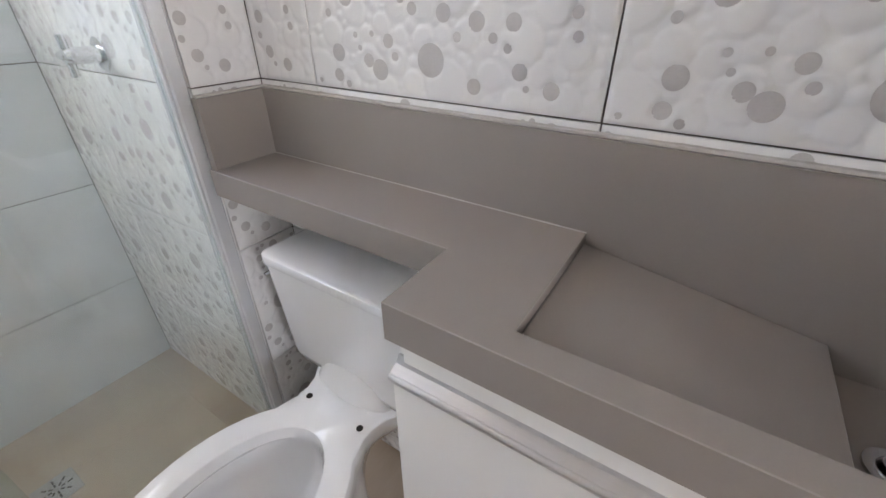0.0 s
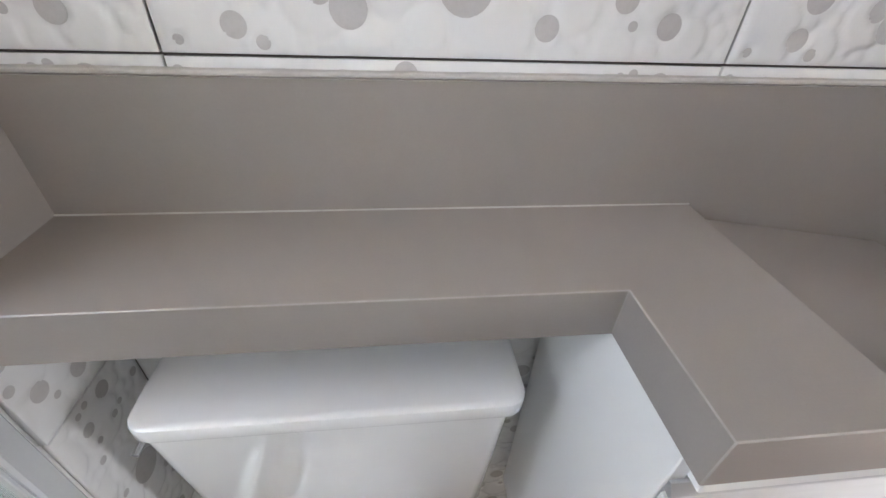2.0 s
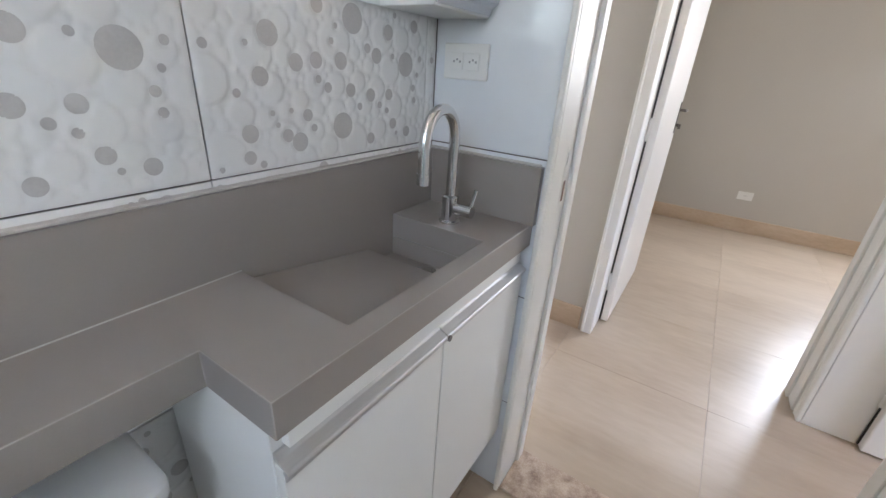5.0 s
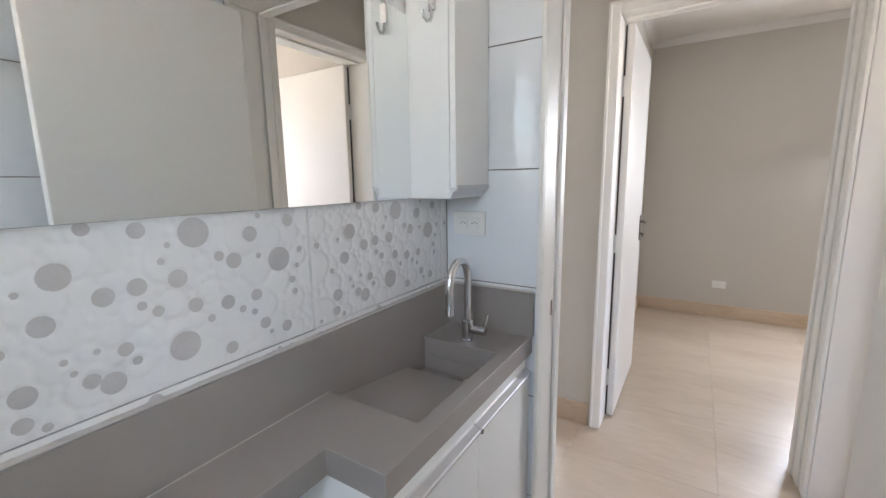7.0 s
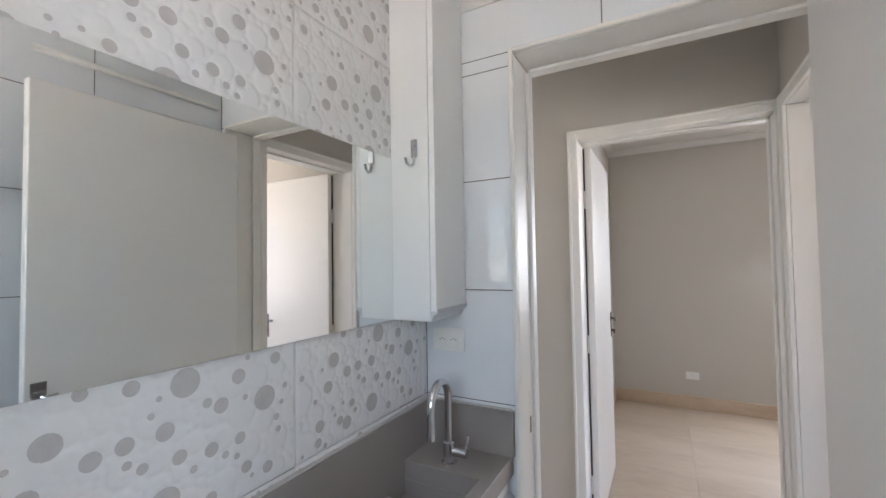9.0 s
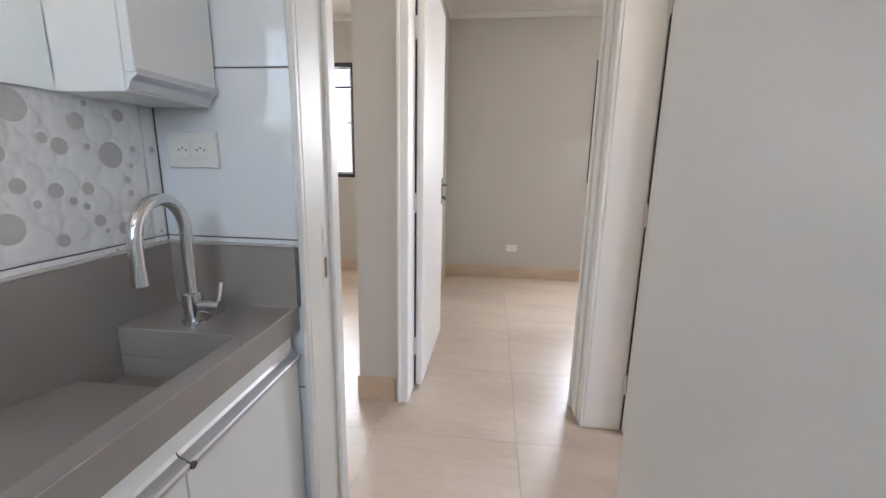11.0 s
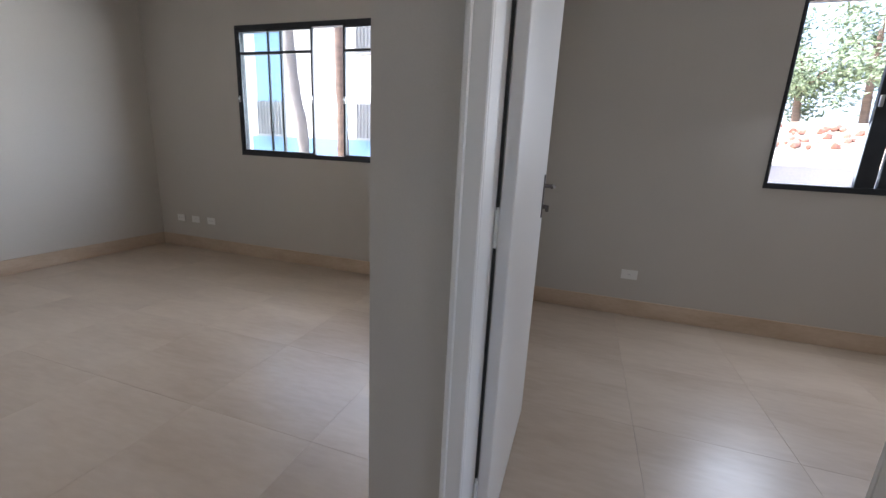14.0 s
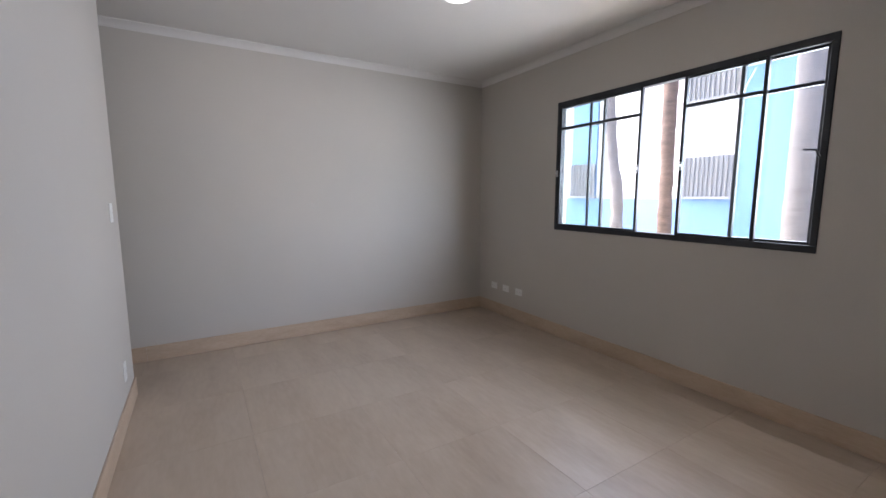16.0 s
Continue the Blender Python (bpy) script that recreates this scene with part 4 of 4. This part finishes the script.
# ---- outside ----
ground = boxes("ground", EARTH, [((-600, -600, -0.5), (600, 600, -0.16))], "pale dry ground round the house")


def trunk(name, pts, rs, label, rough=0.02, bark=BARK):
    t = thing(name, pts[0], label, "tree")
    bm = bmesh.new()
    fine, rr = [], []
    for (p, q), (r0, r1) in zip(zip(pts, pts[1:]), zip(rs, rs[1:])):
        for k in range(12):
            u = k / 12
            fine.append(Vector(p).lerp(Vector(q), u))
            rr.append((r0 + (r1 - r0) * u) * (1 + rough * random.uniform(-1, 1)))
    tube(bm, fine, rr, 16)
    for v in bm.verts:
        v.co += noise.noise_vector(v.co * 6) * rough * 0.22
    part("trunk", bm, bark, t, soft=True)
    return t


def crown_leaves(t, c, r, n, size):
    """An uneven crown of single leaves, gathered in clumps with gaps."""
    clumps = [Vector(c) + Vector((random.gauss(0, r[0] * .5), random.gauss(0, r[1] * .5), random.gauss(0, r[2] * .5))) for _ in range(26)]
    vs, fs = [], []
    for k in range(n):
        p = random.choice(clumps) + Vector([random.gauss(0, r[i] * 0.16) for i in range(3)])
        a = Vector((random.gauss(0, 1), random.gauss(0, 1), random.gauss(0, 0.5))).normalized()
        b = a.orthogonal().normalized()
        s = size * random.uniform(0.6, 1.3)
        i = len(vs)
        vs += [p - a * s, p + b * s * 0.35, p + a * s, p - b * s * 0.35]
        fs.append((i, i + 1, i + 2, i + 3))
    me = bpy.data.meshes.new("crown")
    me.from_pydata([tuple(v) for v in vs], [], fs)
    me.materials.append(LEAF)
    put_under(new("crown", me), t)


ta = trunk("palm_tree", [(6.5, 3.83, -0.2), (6.5, 3.855, 1.4), (6.5, 3.89, 3.0), (6.45, 3.95, 6.5)], [0.10, 0.083, 0.08, 0.075], "rough brown palm trunk outside the living room window", 0.07)
tb = trunk("slender_tree", [(6.5, 4.52, -0.2), (6.5, 4.565, 0.9), (6.5, 4.60, 1.5), (6.5, 4.715, 2.0), (6.5, 4.785, 2.6), (6.5, 4.85, 6.0)], [0.10, 0.085, 0.08, 0.075, 0.08, 0.06], "slender bent grey tree trunk outside the window", 0.08, PALE_BARK)
tc = trunk("palm_tree", [(6.5, 2.40, -0.2), (6.5, 2.435, 1.5), (6.5, 2.50, 6.5)], [0.15, 0.125, 0.10], "thick pale ringed palm trunk beside the window", 0.04, PALE_BARK)
crown_leaves(ta, (6.4, 3.6, 7.0), (1.6, 1.6, 0.9), 1500, 0.22)
crown_leaves(tb, (6.5, 4.9, 6.8), (1.5, 1.5, 1.0), 1500, 0.14)
crown_leaves(tc, (6.5, 2.4, 7.2), (1.7, 1.7, 0.9), 1500, 0.25)


def neighbour():
    h = thing("neighbour_house", (10.5, 6, -0.16), "white rendered block with sky-blue base and pilasters", "house")
    X = 10.0
    bm = bmesh.new()
    bx(bm, (X, 0.8, -0.16), (X + 6, 16, 4.4))
    part("wall", bm, RENDERW, h)
    box("base_band", (X - 0.03, 4.571, -0.16), (X - 0.001, 16, 1.31), RENDERB, h, 0.004, "sky-blue painted base")
    box("pilaster", (X - 0.06, 0.78, -0.16), (X - 0.001, 4.57, 4.35), RENDERB, h, 0.004, "sky-blue painted wall bay")
    box("pilaster", (X - 0.05, 7.80, 1.314), (X - 0.001, 8.60, 4.35), RENDERB, h, 0.004)
    box("roof", (X - 0.25, 0.6, 4.4), (X + 6.2, 16.2, 4.55), GREYW, h, 0.01)
    for y0, y1, z0, z1 in ((4.64, 5.60, 1.36, 2.15), (7.80, 8.56, 1.36, 2.19), (4.72, 5.62, 3.28, 4.1), (10.5, 11.6, 1.36, 2.15)):
        w = box("window", (X - 0.075, y0, z0), (X - 0.062, y1, z1), GREYW, h, 0.002, "grey pane behind bars")
        k = int((y1 - y0) / 0.085)
        for i in range(k + 1):
            y = y0 + (y1 - y0) * i / k
            box("window_bar", (X - 0.105, y - 0.010, z0), (X - 0.085, y + 0.010, z1), GRILLE, w, 0)
        box("sill", (X - 0.12, y0 - 0.05, z0 - 0.05), (X - 0.062, y1 + 0.05, z0 - 0.001), GREYW, w, 0.003)


neighbour()
box_wall = tagged(box("boundary_wall", (7.6, -9.5, -0.16), (7.75, -0.5, 1.21), GREYW, None, 0.01), "low grey rendered boundary wall outside the bedroom", "wall")
bm = bmesh.new()
grid = [[bm.verts.new((9 + 1.0 * i, -22 + 1.1 * j, 0.2 + 2.2 * min(1, i / 6) + 0.12 * noise.noise(Vector((i * .6, j * .6, 0))))) for j in range(20)] for i in range(16)]
for i in range(15):
    for j in range(19):
        bm.faces.new((grid[i][j], grid[i + 1][j], grid[i + 1][j + 1], grid[i][j + 1]))
tagged(part("ground_bank", bm, EARTH, soft=True), "pale earth bank rising behind the boundary wall", "", "", "structure")
bm = bmesh.new()
for k in range(240):
    x, y = 13.5 + random.uniform(-0.8, 0.8), random.uniform(-15, -1.5)
    r = random.uniform(0.04, 0.13)
    m = bmesh.ops.create_icosphere(bm, subdivisions=1, radius=r)["verts"]
    for v in m:
        v.co = v.co * random.uniform(0.7, 1.3) + Vector((x, y, 1.93 + 0.36 * (x - 13.5)))
tagged(part("red_rubble", bm, REDEARTH), "loose heap of red earth and rubble on the bank", "rubble", "", "stuff")
for k, (x, y, hgt) in enumerate(((17, -7.5, 3.6), (18, -4.8, 4.4), (16.5, -10.5, 3.2), (19, -13, 4.5), (18.5, -2.2, 3.4), (17.5, -6.0, 2.6), (17.8, -9.0, 2.9))):
    z = 2.35
    t = trunk("garden_tree", [(x, y, z), (x + 0.1, y + 0.1, z + hgt * 0.5), (x, y + 0.2, z + hgt * 0.8)], [0.12, 0.09, 0.05], "small leafy green tree on the bank", 0.08)
    t["group"] = "trees on the bank"
    bm = bmesh.new()
    for q in range(5):
        a = math.tau * q / 5 + k
        tube(bm, [(x + 0.05, y + 0.1, z + hgt * 0.45), (x + 0.5 * math.cos(a), y + 0.5 * math.sin(a), z + hgt * 0.65), (x + 0.9 * math.cos(a), y + 0.9 * math.sin(a), z + hgt * 0.8)], [0.05, 0.03, 0.012], 7)
    part("limbs", bm, BARK, t, soft=True)
    crown_leaves(t, (x, y, z + hgt * 0.60), (1.4, 1.4, hgt * 0.42), 3000, 0.095)


# ---- tiles ----
random.seed(7)
PAT_W, PAT_H = TWD - 0.003, TR - 0.003


def scatter(radii, gap, taken, tries=400):
    out = []
    for r in radii:
        for _ in range(tries):
            u, v = random.uniform(r * 0.3, PAT_W - r * 0.3), random.uniform(r * 0.3, PAT_H - r * 0.3)
            if all((u - a) ** 2 + (v - b) ** 2 > (gap * (r + q)) ** 2 for a, b, q in out + taken):
                out.append((u, v, r))
                break
    return out


# the print: larger grey dots in their places on the tile, smaller ones strewn between
PRINT = [(.297, .243, .025), (.454, .172, .0245), (.265, .058, .0245), (.118, .205, .0185), (.396, .229, .0145), (.361, .185, .0145), (.265, .172, .015), (.208, .171, .0135),
         (.166, .166, .014), (.288, .122, .0125), (.343, .112, .013), (.399, .112, .0115), (.413, .052, .0115), (.163, .038, .0165), (.139, .051, .011), (.098, .144, .0145),
         (.342, .027, .0115), (.183, .082, .0105), (.232, .127, .009), (.335, .197, .009), (.216, .255, .0125), (.153, .264, .010), (.480, .247, .0125), (.070, .060, .0145),
         (.065, .023, .011), (.350, .300, .014), (.425, .312, .009), (.487, .098, .007)]
dots = list(PRINT)
for u, v, r in scatter([random.uniform(0.0105, 0.013) for _ in range(7)], 2.2, PRINT) + scatter([random.uniform(0.0045, 0.0075) for _ in range(34)], 1.35, PRINT):
    if r < u < PAT_W - r and r < v < PAT_H - r and all(math.hypot(u - a, v - b) > 1.2 * (r + q) for a, b, q in dots):
        dots.append((u, v, r))
bubbles = scatter([random.uniform(0.030, 0.042) for _ in range(12)] + [random.uniform(0.016, 0.026) for _ in range(46)] + [random.uniform(0.008, 0.014) for _ in range(170)] + [random.uniform(0.0055, 0.0075) for _ in range(160)], 0.98, [])
kept_meshes = {}


def bubble_tile(w, h, ou, ov, step):
    """Embossed tile: shallow domes on white glaze, flat grey printed dots. ou, ov: where it is cut from the whole tile."""
    key = (round(w, 3), round(h, 3), round(ou, 3), round(ov, 3), step)
    if key in kept_meshes:
        return kept_meshes[key]
    nu, nv = max(2, int(w / step)), max(2, int(h / step))
    U, V = np.meshgrid(np.linspace(0, w, nu), np.linspace(0, h, nv), indexing="ij")
    H = np.zeros_like(U)
    for a, b, r in bubbles:
        q = 1 - ((U + ou - a) ** 2 + (V + ov - b) ** 2) / r ** 2
        H = np.maximum(H, (0.0019 * np.clip(q * r / 0.005, 0, 1) ** 0.8 + 0.0008 * np.clip(q, 0, 1)) * min(1, 0.5 + r * 20))
    for a, b, r in dots:
        d = np.sqrt((U + ou - a) ** 2 + (V + ov - b) ** 2)
        H = np.where(d < r + 0.002, np.minimum(H, 0.0006), H)
    edge = np.minimum(np.minimum(U, w - U), np.minimum(V, h - V))
    H = H * np.clip(edge / 0.006, 0, 1)
    vs = np.stack([U, -0.0004 - H, V], -1).reshape(-1, 3).tolist()
    fs = [(i * nv + j, (i + 1) * nv + j, (i + 1) * nv + j + 1, i * nv + j + 1) for i in range(nu - 1) for j in range(nv - 1)]
    mi = [0] * len(fs)
    k = len(vs)
    vs += [(x, y, z) for x in (0, w) for y in (0, 0.0065) for z in (0, h)]
    fs += [tuple(k + q for q in f) for f in ((0, 4, 5, 1), (2, 3, 7, 6), (0, 1, 3, 2), (4, 6, 7, 5), (0, 2, 6, 4), (1, 5, 7, 3))]
    mi += [0] * 6
    for a, b, r in dots:
        a, b = a - ou, b - ov
        if r < a < w - r and r < b < h - r:
            k = len(vs)
            m = 22 if r > 0.01 else 14
            vs += [(a + r * math.cos(math.tau * i / m), -0.0014, b + r * math.sin(math.tau * i / m)) for i in range(m)]
            fs.append(tuple(range(k, k + m)))
            mi.append(1)
    me = bpy.data.meshes.new("bubble_tile")
    me.from_pydata(vs, [], fs)
    me.materials.append(BUB)
    me.materials.append(DOT)
    me.polygons.foreach_set("material_index", mi)
    me.polygons.foreach_set("use_smooth", [len(f) == 4 for f in fs])
    kept_meshes[key] = me
    return me


def plain_tile(w, h):
    key = ("plain", round(w, 3), round(h, 3))
    if key not in kept_meshes:
        bm = bmesh.new()
        bx(bm, (0, 0, 0), (w, 0.0065, h), 0.0012)
        me = bpy.data.meshes.new("wall_tile")
        bm.to_mesh(me)
        bm.free()
        me.materials.append(TILE_W)
        kept_meshes[key] = me
    return kept_meshes[key]


def lay(parent, m, u0, u1, start, width, tops, make, holes=(), step=0.0036, rows=tuple(TR * r for r in range(9))):
    """Rows of tiles over a wall stretch from u0 to u1; m places the stretch's own x, z on the wall; holes are left open."""
    g = 0.0015
    k0 = math.floor((u0 - start) / width)
    k = k0
    while start + k * width < u1 - 0.004:
        a, b = max(u0, start + k * width), min(u1, start + (k + 1) * width)
        k += 1
        if b - a < 0.006:
            continue
        for r in range(8):
            c, d = rows[r], min(rows[r + 1], tops)
            if d - c < 0.01:
                continue
            spans = [(a, b, c, d)]
            for h0, h1, v0, v1 in holes:
                nxt = []
                for p0, p1, q0, q1 in spans:
                    if p1 <= h0 or p0 >= h1 or q1 <= v0 or q0 >= v1:
                        nxt.append((p0, p1, q0, q1))
                        continue
                    if q1 > v1:
                        nxt.append((p0, p1, v1, q1))
                    if q0 < v0:
                        nxt.append((p0, p1, q0, v0))
                    if p0 < h0:
                        nxt.append((p0, h0, max(q0, v0), min(q1, v1)))
                    if p1 > h1:
                        nxt.append((h1, p1, max(q0, v0), min(q1, v1)))
                spans = nxt
            for p0, p1, q0, q1 in spans:
                if p1 - p0 < 0.006 or q1 - q0 < 0.006:
                    continue
                w, h = p1 - p0 - 2 * g, q1 - q0 - 2 * g
                me = make(w, h) if make is plain_tile else make(w, h, p0 - (start + (k - 1) * width), q0 - c, step)
                ob = new("tile", me)
                ob.parent = parent
                ob.matrix_local = m @ Matrix.Translation((p0 + g, 0, q0 + g))


ROWS = (0, TR, 2 * TR, 3 * TR, 1.4033, 1.749, 2.095, 2.441, 2.787)
lay(wall_vanity, Matrix.Translation((0, VW, 0)), -0.745, EW, TJ, TWD, BHI, bubble_tile, rows=ROWS)
lay(wall_vanity, Matrix.Translation((-0.745, 0, 0)) @ Matrix.Rotation(radians(90), 4, "Z"), SH, VW, VW - TWD, TWD, BHI, bubble_tile, rows=ROWS)
lay(wall_vanity, Matrix.Translation((0, SH, 0)), SW, -0.752, -0.752 - TWD, TWD, BHI, bubble_tile, step=0.0065)
lay(bed_east, Matrix.Translation((EW, 0, 0)) @ Matrix.Rotation(radians(-90), 4, "Z"), -VW, -SB, -VW, 0.59, BHI, plain_tile, [(-0.452, 0.342, -1, 2.16)])
lay(bed_south, Matrix.Translation((0, SB, 0)) @ Matrix.Rotation(radians(180), 4, "Z"), -EW, -SW, -0.03, 0.59, BHI, plain_tile)
lay(wall_shower_end, Matrix.Translation((SW, 0, 0)) @ Matrix.Rotation(radians(90), 4, "Z"), SB, SH, SH - 0.59, 0.59, BHI, plain_tile, [(BWIN[0], BWIN[1], BWIN[2], BWIN[3])])

FT, FG = 0.645, 0.0004
bm = bmesh.new()
bx(bm, (FG, FG, -0.011), (FT - FG, FT - FG, 0.0), 0.0004)
fme = bpy.data.meshes.new("floor_tile")
bm.to_mesh(fme)
bm.free()
fme.materials.append(FLOOR)
for i in range(-6, 4):
    for j in range(-7, 6):
        ob = new("tile", fme)
        ob.parent = floor
        ob.location = (2.0 + i * FT, 1.18 + j * FT, 0)
